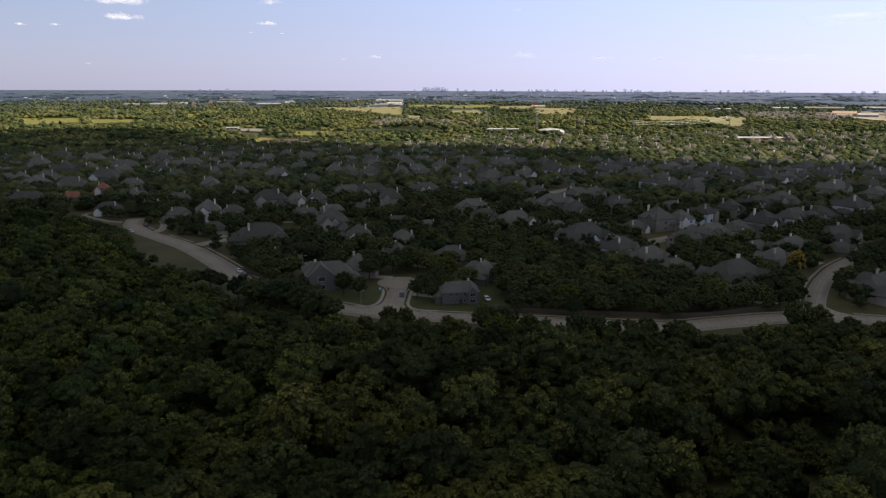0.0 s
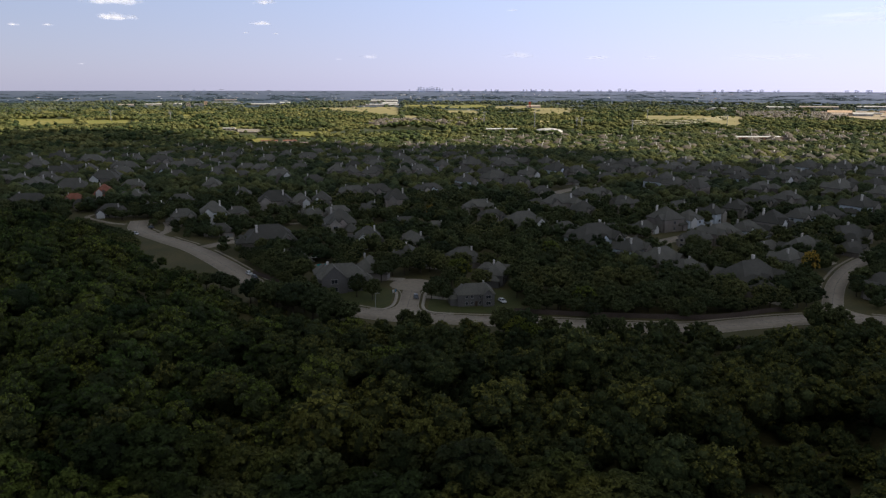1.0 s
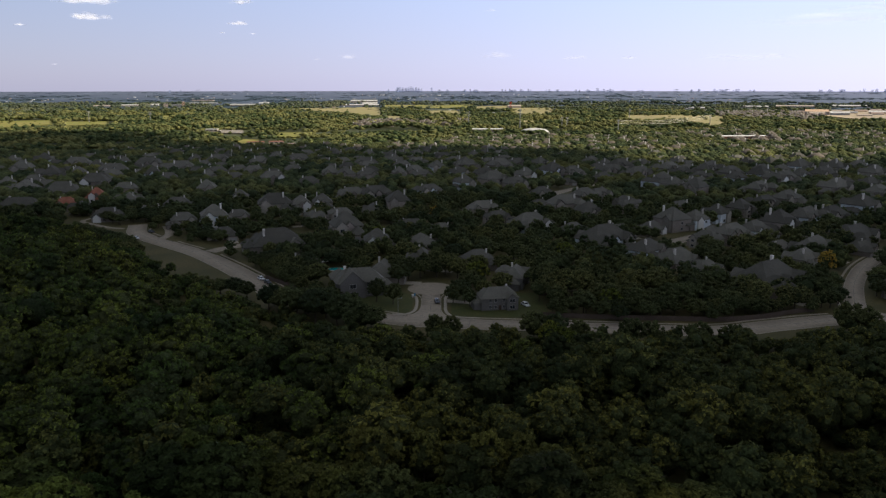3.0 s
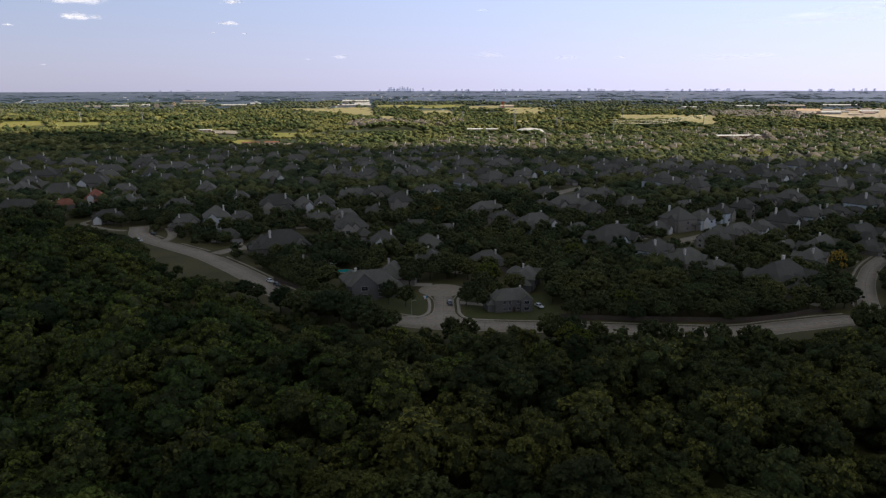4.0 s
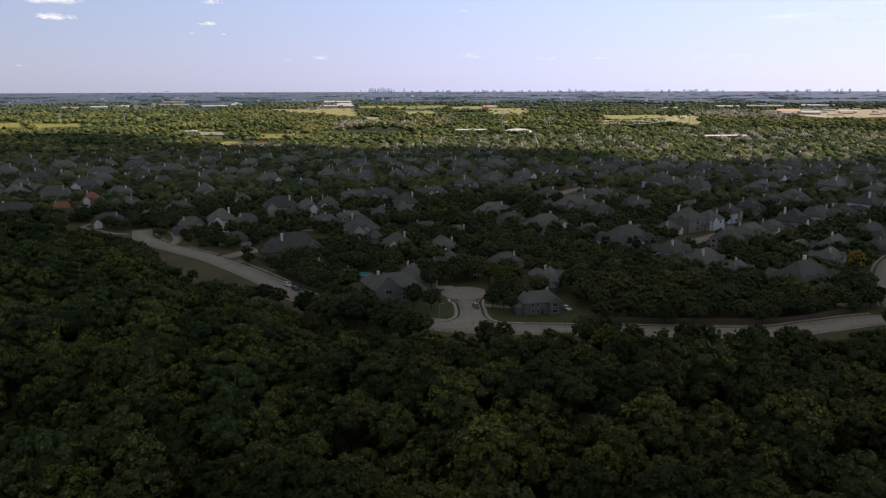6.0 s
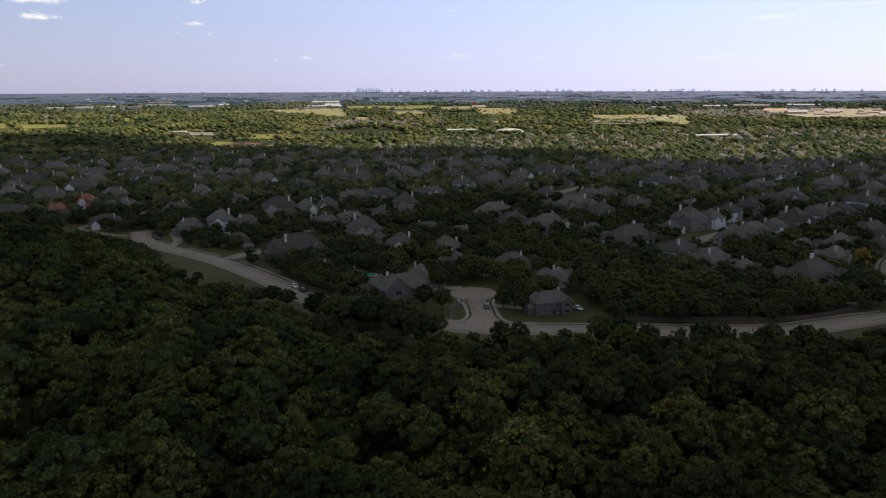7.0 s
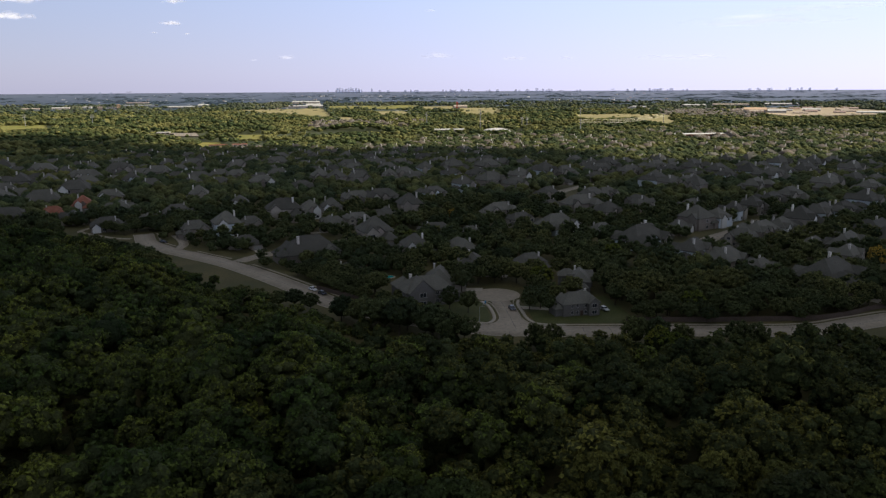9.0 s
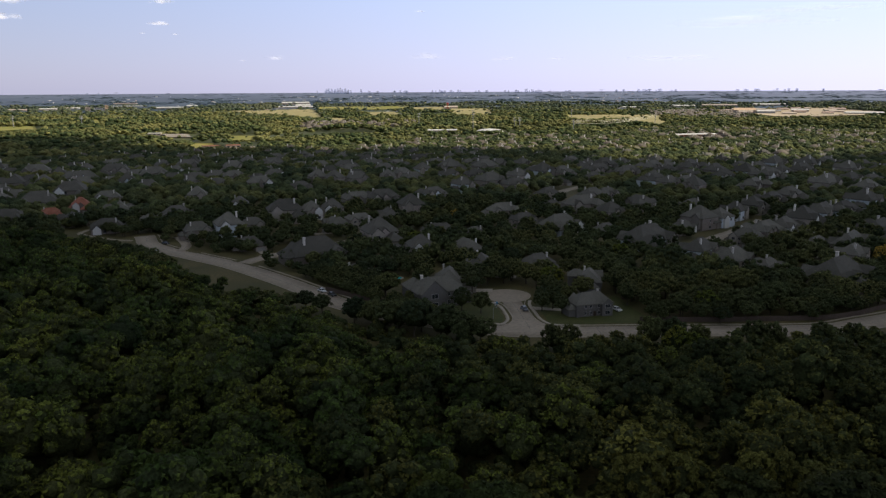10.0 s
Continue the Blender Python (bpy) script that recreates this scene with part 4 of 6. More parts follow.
for x, y, turn in lots:
    r, side = math.hypot(x + 40, y), (x + 40) / max(y, 1)
    limit = float(reach_of(side))
    if y < 250 or r < 660 or r > limit or side < -0.64 or side > 0.78 or inside([(x, y)], SOUTH)[0] or inside([(x, y)], GROVE)[0] or inside([(x, y)], COURTYARD)[0]:
        continue
    if side < -0.38 and r > 900:
        continue
    if away([(x, y)], streets)[0] < 15 or min(math.hypot(x - p, y - q) for p, q in built) < 20:
        continue
    if rng.random() < (0.3 if side > -0.2 else 0.2) + (0.2 if side > 0.15 and r > 800 else 0) or inside([(x, y)], BEND_TREES)[0]:
        continue
    if len(built) < 300:
        place_house(x, y, turn, int(rng.integers(0, 12)), y < 430, size=rng.uniform(0.9, 1.05))
    else:
        built.append((x, y))
        far_lots.append((x, y, turn, int(rng.integers(0, 3)), rng.uniform(0.78, 0.98)))

# two more estates far off: corners, spacing
SUBURBS = [([(-170, 1560), (-150, 1830), (95, 1830), (110, 1600)], 0.5), ([(893, 2412), (1158, 2393), (1102, 2054), (926, 1777), (784, 1916)], 0.9)]
for corners, share in SUBURBS:
    g = scatter(rng, min(p[0] for p in corners), max(p[0] for p in corners), min(p[1] for p in corners), max(p[1] for p in corners), 23)
    for x, y in g[inside(g, corners)]:
        if rng.random() < share:
            far_lots.append((x, y, 25 + rng.uniform(-8, 8) + 180 * rng.integers(0, 2), int(rng.integers(0, 3)), rng.uniform(0.8, 1.0)))
estate = np.array([p[:2] for p in far_lots if math.hypot(p[0] + 40, p[1]) > 1500])


def far_houses():
    """The far roofs of the neighbourhood, too small to pick apart."""
    vs, ts, qs, wt, wq, base = [], [], [], [], [], 0
    for k in range(3):
        bms = []
        for which in (0, 1, 2):
            bm = bmesh.new()
            w, d, h = ((16, 11, 5.8), (18, 12, 3.4), (14, 12, 5.9))[k]
            if which == 0:
                box(bm, -w / 2, w / 2, -d / 2, d / 2, -0.3, h)
                box(bm, w / 2 - 6, w / 2, -d / 2 - 5, -d / 2, -0.3, 3.2)
            elif which == 1:
                hip(bm, -w / 2, w / 2, -d / 2, d / 2, h + 0.1, 0.8)
                hip(bm, w / 2 - 6, w / 2, -d / 2 - 5, -d / 2 + 3, 3.3, 0.8)
                gable(bm, -w / 2 + 1, -w / 2 + 6, -d / 2 - 1, 0, h)
            else:
                box(bm, -w * 0.27 - 0.5, -w * 0.27 + 0.5, 2, 2.9, h, h + d * 0.4 + 1.2)
            bmesh.ops.triangulate(bm, faces=bm.faces)
            bm.verts.index_update()
            bms.append((np.array([p.co[:] for p in bm.verts]), np.array([[q.index for q in f.verts] for f in bm.faces])))
            bm.free()
        rows = np.array([p for p in far_lots if p[3] == k])
        for which, (sv, st) in enumerate(bms):
            a = np.radians(rows[:, 2])
            c, s, z = np.cos(a), np.sin(a), rows[:, 4]
            x = (sv[None, :, 0] * c[:, None] - sv[None, :, 1] * s[:, None]) * z[:, None] + rows[:, 0:1]
            y = (sv[None, :, 0] * s[:, None] + sv[None, :, 1] * c[:, None]) * z[:, None] + rows[:, 1:2]
            vs.append(np.stack([x, y, sv[None, :, 2] * z[:, None]], -1).reshape(-1, 3))
            ts.append((st[None] + (base + np.arange(len(rows)) * len(sv))[:, None, None]).reshape(-1, 3))
            wt.append(np.full(len(ts[-1]), which))
            base += len(rows) * len(sv)
    me = lay("far_houses", np.concatenate(vs), np.concatenate(ts), mats=[BRICK, SHINGLE_FAR, CAP], which=np.concatenate(wt))
    return tagged(new("far_houses", me), "far rows of brick houses with grey-brown shingle roofs", "houses", kind="stuff")


SHINGLE_FAR = mottled("weathered_shingle", (0.120, 0.100, 0.080), (0.165, 0.138, 0.105), (0.088, 0.076, 0.062), 0.035, 0.5, 0.9)
far_houses()

# ---- garden and street trees ----
lots_xy = np.array(built)
rng = np.random.default_rng(31)
town = scatter(rng, -760, 1150, 255, 1460, 9.3)
r = np.hypot(town[:, 0] + 40, town[:, 1])
side = (town[:, 0] + 40) / town[:, 1]
limit = reach_of(side)
keep = (r < limit) & (side > -0.64) & (side < 0.78) & ~inside(town, SOUTH) & (away(town, streets) > 8.0)
town = town[keep]
gap = away(town, lots_xy)
grove = inside(town, GROVE)
clear = np.ones(len(town), bool)
for x, y in seen:
    dx, dy = np.abs(town[:, 0] - x), town[:, 1] - y
    clear &= ~((dx < 9.0) & (dy > -11.5) & (dy < 7.0))
for x, y, wx, front, behind in ((86, 572, 16, 22, 14), (110, 385, 9, 15, 8), (105, 372, 9, 14, 8), (80, 548, 12, 20, 10), (-110, 392, 12, 12, 6), (481, 1140, 52, 95, 45)):  # street openings
    dx, dy = np.abs(town[:, 0] - x), town[:, 1] - y
    clear &= ~((dx < wx) & (dy > -front) & (dy < behind))
town, gap, grove = town[clear], gap[clear], grove[clear]
town = town[((gap > 7.6) | grove) & (rng.random(len(town)) < np.where(np.hypot(town[:, 0] + 40, town[:, 1]) < 620, 0.97, 0.92))]
SQUARE = [(-62, 262), (-32, 256), (-32, 285), (-36, 300), (-30, 313), (-8, 313), (-6, 300), (-8, 282), (-8, 262), (22, 262), (22, 250), (-30, 250)]
town = town[~inside(town, SQUARE) & ~inside(town, COURTYARD) & (np.hypot(town[:, 0] + 61, town[:, 1] - 326) > 10)]
n = len(town)
t_top = rng.uniform(5.8, 9.6, n) * np.interp(np.hypot(town[:, 0] + 40, town[:, 1]), [520, 700, 900], [1.0, 1.15, 1.3]) * np.where((away(town, main_line) < 16), 0.7, 1) * np.where(inside(town, GROVE), 1.1, 1)
t_rad = t_top * rng.uniform(0.44, 0.62, n)
t_rad = np.where(np.hypot(town[:, 0] + 40, town[:, 1]) > 620, t_rad * 1.25, t_rad)
t_big = 1 + 0.08 * np.clip((-60 - town[:, 0]) / 120, 0, 1) * np.clip((town[:, 1] - 400) / 60, 0, 1)
t_top, t_rad = t_top * t_big, t_rad * t_big
t_far = np.hypot(town[:, 0] + 40, town[:, 1])
t_order = np.argsort(t_far)
TOWN_LABELS = ["dark green live oak among the houses", "rounded green garden tree beside a house", "dusty green shade tree in a garden"]
t_models = [tree_model(81 + k, 4.0, 8.5, (0.8, 0.9, 0.85, 0.95)[k], LEAF_TOWN, TOWN_LABELS[k % 3], "garden trees", 30, 1000, 0.27) for k in range(4)]
for n_, i in enumerate(t_order[:50]):
    tree = t_models[n_] if n_ < 4 else copy_thing(t_models[n_ % 4], pose(0, 0, 0))
    s = t_rad[i] / 4.0
    tree.matrix_basis = pose(town[i][0], town[i][1], 0, 0, 0, rng.uniform(0, 360)) @ Matrix.Diagonal((s, s, t_top[i] / 8.5, 1))
rest = t_order[50:]
mid_i, far_i = rest[t_far[rest] < 540], rest[t_far[rest] >= 540]
for name, idx, shapes in (("garden_trees", mid_i, [crown_shape(100 + k, 12, 120, 0.12, 1, 0.9) for k in range(6)]), ("far_garden_trees", far_i, [crown_shape(110 + k, 3, 0, 0.2, 1, 0.85) for k in range(6)])):
    n = len(idx)
    rows = np.stack([town[idx][:, 0], town[idx][:, 1], t_top[idx] - t_rad[idx] * 0.95, t_rad[idx], rng.uniform(0.85, 1.1, n), rng.uniform(0, 6.28, n), rng.integers(0, 6, n)], 1)
    tagged(new(name, merged(name, shapes, rows, LEAF_TOWN)), "dark green trees filling the gardens between roofs", "trees", kind="stuff")
# trees set singly round the court and along the verge: x, y, height, radius
COURT_TREES = [(-10, 277.5, 7.5, 3.0), (-8.5, 283, 8.0, 3.2), (-31, 303.5, 9.5, 4.8), (-39, 281, 8.5, 3.5), (-32.6, 277.5, 8.5, 3.3), (-27, 315, 9, 4.2), (-15, 318, 8, 3.8), (-6, 316, 9, 4.4), (27, 285, 9, 4.5), (28, 272, 7, 3.5), (-56, 292, 6.5, 3.0), (-60, 283, 6, 3.0), (22, 315, 9, 4.6), (-14, 332, 9, 4.8), (-24, 338, 9.5, 5), (14, 322, 9, 4.6), (3, 322, 8.5, 4.4), (-34, 325, 9, 4.6), (-28, 347, 9, 5), (-6, 346, 9, 5), (9, 350, 9, 5), (26, 336, 9, 5), (22, 346, 9, 5)]
GARDEN_TREES = [(-52, 306, 4, 2.4), (-173, 441, 7, 3.6), (-169, 450, 8, 4.2), (-152, 424, 7, 3.7), (-157, 421, 5.5, 2.8), (-199, 452, 6, 3.4), (-205, 456, 6.5, 3.8), (-211, 461, 6.5, 3.8), (-195, 458, 6, 3.2), (-146, 415, 6, 3.2), (-138, 404, 6, 3.4), (-131, 399, 6.5, 3.6), (-174, 460, 8.5, 4.2), (-50, 318, 7, 3.6), (156, 281, 6.5, 3.6), (160.5, 289, 7, 3.8), (167, 297, 7, 3.8), (174.5, 304, 7, 3.8), (182, 312, 7.5, 4.0), (192, 321, 7.5, 4.0), (203, 330, 8, 4.2), (135, 271, 7, 3.6), (133, 278, 8, 4.0), (137.5, 284, 6.5, 3.0), (129, 266, 7, 3.6), (-47, 326, 8, 4.0), (-68, 327, 7, 3.4), (-52, 341, 8, 4.0), (-66, 345, 8, 4.0), (-45, 336, 8, 4.2), (-201, 455, 6, 3.4), (-194, 459, 6.5, 3.6), (-187, 460, 7, 3.8), (-180, 457, 7.5, 3.8), (-178, 449, 6.5, 3.2), (-190, 468, 8, 4.2), (-181, 468, 8.5, 4.4), (-198, 466, 7.5, 4.0), (-77, 325, 8, 4.2), (-71, 319, 7, 3.6), (-81, 331, 8, 4.2), (-73, 334, 8, 4.0), (-163, 443, 7.5, 4.0), (-160, 456, 9, 4.6), (-168, 466, 9, 4.6), (-30, 320, 9, 4.6), (-20, 324, 9, 4.6), (-9, 327, 9, 4.6), (-55, 284, 5, 2.6), (-70, 311, 7.5, 3.8), (-76, 318, 6.5, 3.2), (2, 284, 7.5, 3.2), (-5.5, 279, 8, 3.4), (-4, 272.5, 7, 2.6), (26, 300, 8, 4), (25, 296, 9, 4.4), (31, 303, 9, 4.6), (25, 262.5, 5, 2.4), (10, 291, 8, 4.0), (1, 290, 7, 3.4), (-2, 296, 8, 3.8), (-56, 277, 4.5, 2.4), (-50, 281, 3.5, 2.0), (23, 279, 8, 4), (-11, 322, 8.5, 4.2), (30, 318, 9, 4.8), (-22, 317, 8, 4), (-3, 311, 8, 4), (-63, 288, 7, 3.4), (-70, 295, 6.5, 3.2)]
HEDGE_TREES = [(27 + 5.2 * k, float(np.interp(27 + 5.2 * k, [27, 56, 75, 98, 125], [262, 258.5, 256.5, 259.5, 265])) + (k % 3) * 1.3, 5.2 + (k * 7 % 5) * 0.55, 3.0 + (k * 3 % 4) * 0.28) for k in range(20)]
bend = smooth([p for p in MAIN if -125 < p[0] < -75], 5.0)
BEND_HEDGE = [(float(p[0] + d[0] * off), float(p[1] + d[1] * off), h + (k * 5 % 4) * 0.4, r + (k * 3 % 4) * 0.15) for off, h, r in ((10.5, 3.8, 2.4), (15.5, 5.6, 3.2)) for k, (p, d) in enumerate(zip(bend, sides(bend))) if k > 1]
right_far = smooth([p for p in RIGHT if 178 < p[0] < 260], 6.0)
RIGHT_TREES = [(float(p[0] - d[0] * 8.5), float(p[1] - d[1] * 8.5), 8.5 + (k * 5 % 4) * 0.5, 4.4 + (k * 3 % 3) * 0.3) for k, (p, d) in enumerate(zip(right_far, sides(right_far)))]
VERGE_MASS = [(-66, 262, 10.5, 5.2), (-59, 256, 11, 5.4), (-51, 250, 11, 5.2), (-45, 246, 10, 4.8), (-72, 267, 10, 4.8), (-78, 272, 9, 4.4), (-39, 245, 8.5, 4.0), (-55, 267, 9, 4.6), (-62, 272, 8.5, 4.4), (-48, 260, 9, 4.2)]
VERGE_TREES = [(-70, 272, 9.5, 4.4), (-63, 267, 10, 4.8), (-56, 261, 10.5, 5.0), (-48, 256, 9.5, 4.5), (-42, 251, 9, 4.0), (-77, 278, 7.5, 3.6), (-66, 279, 6.0, 2.8), (-17.5, 237, 8.5, 3.6), (-13, 236, 7.5, 3.2), (14, 236, 8.5, 4.2), (22, 236, 8, 4.0), (28, 234, 7, 3.4), (44, 229, 8.5, 4.0), (51, 228, 7.5, 3.6), (66, 227, 7.5, 3.6), (76, 226, 7, 3.4), (119, 239, 9.5, 5.0), (126, 239, 8.5, 4.4), (-192, 404, 7.5, 4.2), (-200, 410, 8, 4.4), (-184, 398, 6.5, 3.6), (-178, 393, 6.5, 3.8), (-170, 386, 6.5, 4.0), (-172, 380, 7, 4.0), (-164, 374, 6.5, 3.8), (-158, 363, 6.5, 3.8), (-165, 366, 7, 4.0), (-122, 300, 6.5, 3.8), (-115, 303, 7, 4.0), (-109, 299, 6.5, 3.8), (-101, 294, 6.5, 3.8), (-95, 293, 7, 3.8), (-89, 287, 7, 3.6)]
for x, y, h, r in COURT_TREES + GARDEN_TREES + HEDGE_TREES + BEND_HEDGE + RIGHT_TREES + VERGE_MASS + VERGE_TREES:
    tree = copy_thing(t_models[int(rng.integers(0, 4))], pose(0, 0, 0))
    dip = 0.28 * h if y < 285 and x > -85 and x < 140 and (x, y, h, r) in VERGE_TREES else 0.0  # verge trees root in the ditch
    tree.matrix_basis = pose(x, y, -dip, 0, 0, rng.uniform(0, 360)) @ Matrix.Diagonal((r / 4.0, r / 4.0, (h + dip) / 8.5, 1))
lime = tree_model(137, 4.6, 9.0, 0.95, LEAF_LIME, "yellow-green leafy tree behind the court", "", 22, 800, 0.40)
lime.matrix_basis = pose(2, 305, 0)
for x, y, s in ((17, 226, 0.9), (21, 222, 0.8), (47, 264, 0.9), (-43.6, 402, 0.75), (46.4, 344, 0.95), (-74, 587, 0.8)):
    copy_thing(lime, pose(0, 0, 0)).matrix_basis = pose(x, y, 0, 0, 0, x * 7) @ Matrix.Diagonal((s, s, s, 1))
gold = tree_model(131, 4.2, 8.0, 1.0, LEAF_GOLD, "tree with orange-gold autumn leaves in a garden", "", 20, 700, 0.40)
gold.matrix_basis = pose(152.0, 312, 0) @ Matrix.Diagonal((0.85, 0.85, 1.45, 1))
copy_thing(gold, pose(0, 0, 0)).matrix_basis = pose(-10.7, 467, 0, 0, 0, 70) @ Matrix.Diagonal((0.8, 0.8, 0.95, 1))

# ---- far woods and fields ----
# corners of each field in turn, cover and label
LOT = (CONCRETE, "pale concrete car park between trees")
TAN, GREEN, BARE = (FIELD_TAN, "dry tan pasture between woods"), (FIELD_GREEN, "sunlit yellow-green meadow between woods"), (EARTH, "bare pale earth and paving by stores")
FIELDS_MID = [([(-484, 2871), (-147, 2988), (-111, 2132), (-285, 2481)], TAN), ([(-145, 3192), (239, 3217), (210, 2894), (-134, 2844)], GREEN), ([(-110, 2216), (-45, 2085), (-53, 1813), (-83, 1844)], TAN), ([(29, 2608), (128, 2624), (117, 2191), (29, 2200)], TAN), ([(223, 3038), (360, 3079), (327, 2736), (204, 2754)], TAN)]
FIELDS_LEFT = [([(-1034, 1854), (-905, 1901), (-799, 1677), (-852, 1552)], GREEN), ([(-844, 1810), (-741, 1826), (-682, 1665), (-744, 1626)], GREEN), ([(-739, 2201), (-714, 2200), (-630, 1933), (-643, 1904)], GREEN), ([(-261, 1350), (-216, 1349), (-206, 1229), (-243, 1231)], GREEN), ([(-295, 1185), (-257, 1168), (-236, 1049), (-266, 1060)], GREEN), ([(-228, 1079), (-176, 1075), (-166, 971), (-215, 976)], GREEN), ([(-388, 1430), (-340, 1425), (-315, 1330), (-355, 1340)], LOT), ([(1150, 2420), (1640, 2480), (1540, 1960), (1090, 1850)], BARE)]
FIELDS_RIGHT = [([(339, 2852), (493, 2831), (382, 2160), (274, 2219)], TAN), ([(239, 1811), (270, 1777), (234, 1597), (203, 1602)], TAN), ([(574, 2138), (735, 2123), (605, 1744), (497, 1814)], TAN), ([(715, 2122), (837, 2065), (561, 1434), (607, 1714)], TAN)]
FIELDS = []
for corners, (cover, label) in FIELDS_MID + FIELDS_LEFT + FIELDS_RIGHT:
    field(corners, cover, label, 0.6 + 0.15 * len(FIELDS))
    FIELDS.append(corners)
LOTS = [corners for corners, (cover, label) in FIELDS_LEFT if cover in (CONCRETE, EARTH)]
rng = np.random.default_rng(41)
far = scatter(rng, -2300, 3000, 880, 3700, 14.0)
far += rng.normal(scale=5.0, size=far.shape)
r = np.hypot(far[:, 0] + 40, far[:, 1])
side = (far[:, 0] + 40) / far[:, 1]
keep = (side > -0.62) & (side < 0.82) & (r > reach_of(side) - 10) & (r < 3500)
keep &= rng.random(len(far)) < np.interp(r, [2000, 2600, 3500], [1.0, 0.7, 0.3])
open_land = np.array([noise.noise((x * 0.0035, y * 0.0035, 7.7)) for x, y in far])
keep &= (open_land < 0.36)
for x, y, r_ in ((110, 1365, 52), (191, 1320, 55), (481, 1140, 52), (-398, 1415, 40), (-238, 1085, 45)):
    keep &= np.hypot(far[:, 0] - x, far[:, 1] - y) > r_
keep &= away(far, estate) > 11
# open yards in front of the stores: x, y, half width
for x, y, w in ((-235, 3110, 90), (-245, 3500, 70), (-715, 3130, 70), (-1215, 2990, 35), (-1130, 3060, 40), (-1050, 3090, 30), (-905, 3290, 70), (-940, 2980, 45), (1140, 2150, 60), (1260, 2260, 50), (1400, 2300, 140), (1430, 2010, 70), (1245, 2790, 60), (1400, 2800, 80), (1600, 2780, 80), (1010, 2750, 40)):
    ahead = (y - far[:, 1]) / y
    keep &= ~((np.abs(far[:, 0] + 40 - (x + 40) * (1 - ahead)) < w) & (ahead > -0.01) & (ahead < 0.10) & (rng.random(len(far)) < 0.85))
for f in FIELDS:
    keep &= ~(inside(far, f) & (rng.random(len(far)) < (0.75 if f in LOTS else 0.97 if f in FIELDS[:5] else 0.88)))
far, r = far[keep], r[keep]
n = len(far)
# the canopy swells and dips; low scrub in front of the open pieces of land
swell = np.array([noise.noise((x * 0.011, y * 0.011, 2.2)) for x, y in far])
f_top = np.clip(8.5 + 9 * swell, 4.5, 15) * rng.uniform(0.8, 1.2, n)
f_rad = rng.uniform(4.2, 8.6, n) * np.interp(r, [1200, 2600], [0.95, 1.35])
out = (far - np.array(HOME)) / np.linalg.norm(far - np.array(HOME), axis=1)[:, None]
scrub = np.zeros(n, bool)
for k, f in enumerate(FIELDS):
    for step in ((60, 120) if k < len(FIELDS_MID) else (40, 80, 120, 160) if k < len(FIELDS_MID + FIELDS_LEFT) else (40,)):
        scrub |= inside(far + out * step, f) & (rng.random(n) < 0.75)
f_top, f_rad = np.where(scrub, f_top * 0.32, f_top), np.where(scrub, f_rad * 0.5, f_rad)
# woods beyond about 2750 m take the haze-greyed leaves
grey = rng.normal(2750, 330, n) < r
f_shapes = [crown_shape(140 + k, 2, 0, 0.3, 1, 0.9) for k in range(8)]
rows = np.stack([far[:, 0], far[:, 1], land(far[:, 0], far[:, 1]) + f_top - f_rad * 0.5, f_rad, rng.uniform(0.45, 0.75, n), rng.uniform(0, 6.28, n), rng.integers(0, 8, n)], 1)
rows[:, 6] += np.where(r > 1750, 8, 0)
f_shapes += [crown_shape(170 + k, 1, 0, 0.3, 1, 0.9) for k in range(8)]
for pick, cover, label in ((~grey, LEAF_FAR, "sunlit olive-green woods stretching into the distance"), (grey, LEAF_HAZED, "far woods with haze greyed into their leaf colour")):
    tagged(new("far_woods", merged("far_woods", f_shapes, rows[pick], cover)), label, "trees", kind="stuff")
rng = np.random.default_rng(43)
blue = scatter(rng, -3000, 3800, 2300, 4760, 29.0)
r = np.hypot(blue[:, 0] + 40, blue[:, 1])
side = (blue[:, 0] + 40) / blue[:, 1]
keep = (side > -0.62) & (side < 0.82) & (r > rng.normal(2950, 300, len(blue))) & (r < rng.normal(4350, 250, len(blue)))
gaps = np.array([noise.noise((x * 0.006, y * 0.006, 1.2)) for x, y in blue])
keep &= (gaps > 0.02) & (rng.random(len(blue)) < 0.9)
blue = blue[keep]
n = len(blue)
b_rad = rng.uniform(9, 20, n)
b_shapes = [(ICO[1][0] * (1 + rng.uniform(-0.2, 0.2, (12, 1))), ICO[1][1], np.zeros((0, 4), int)) for k in range(8)]
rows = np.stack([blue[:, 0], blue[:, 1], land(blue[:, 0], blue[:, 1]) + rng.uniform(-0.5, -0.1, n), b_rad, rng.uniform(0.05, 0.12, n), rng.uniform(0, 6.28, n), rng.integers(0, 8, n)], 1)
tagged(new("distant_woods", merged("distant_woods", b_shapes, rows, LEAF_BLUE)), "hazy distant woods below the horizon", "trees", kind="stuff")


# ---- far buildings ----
# pale low-contrast glass: haze put into its colour and transparency
GLASS_FAR = veiled(mottled("hazed_glass", (0.30, 0.33, 0.40), (0.27, 0.30, 0.37), (0.33, 0.36, 0.42), 0.01, 0.05, 0.5), 2400, 4700, 0.84)


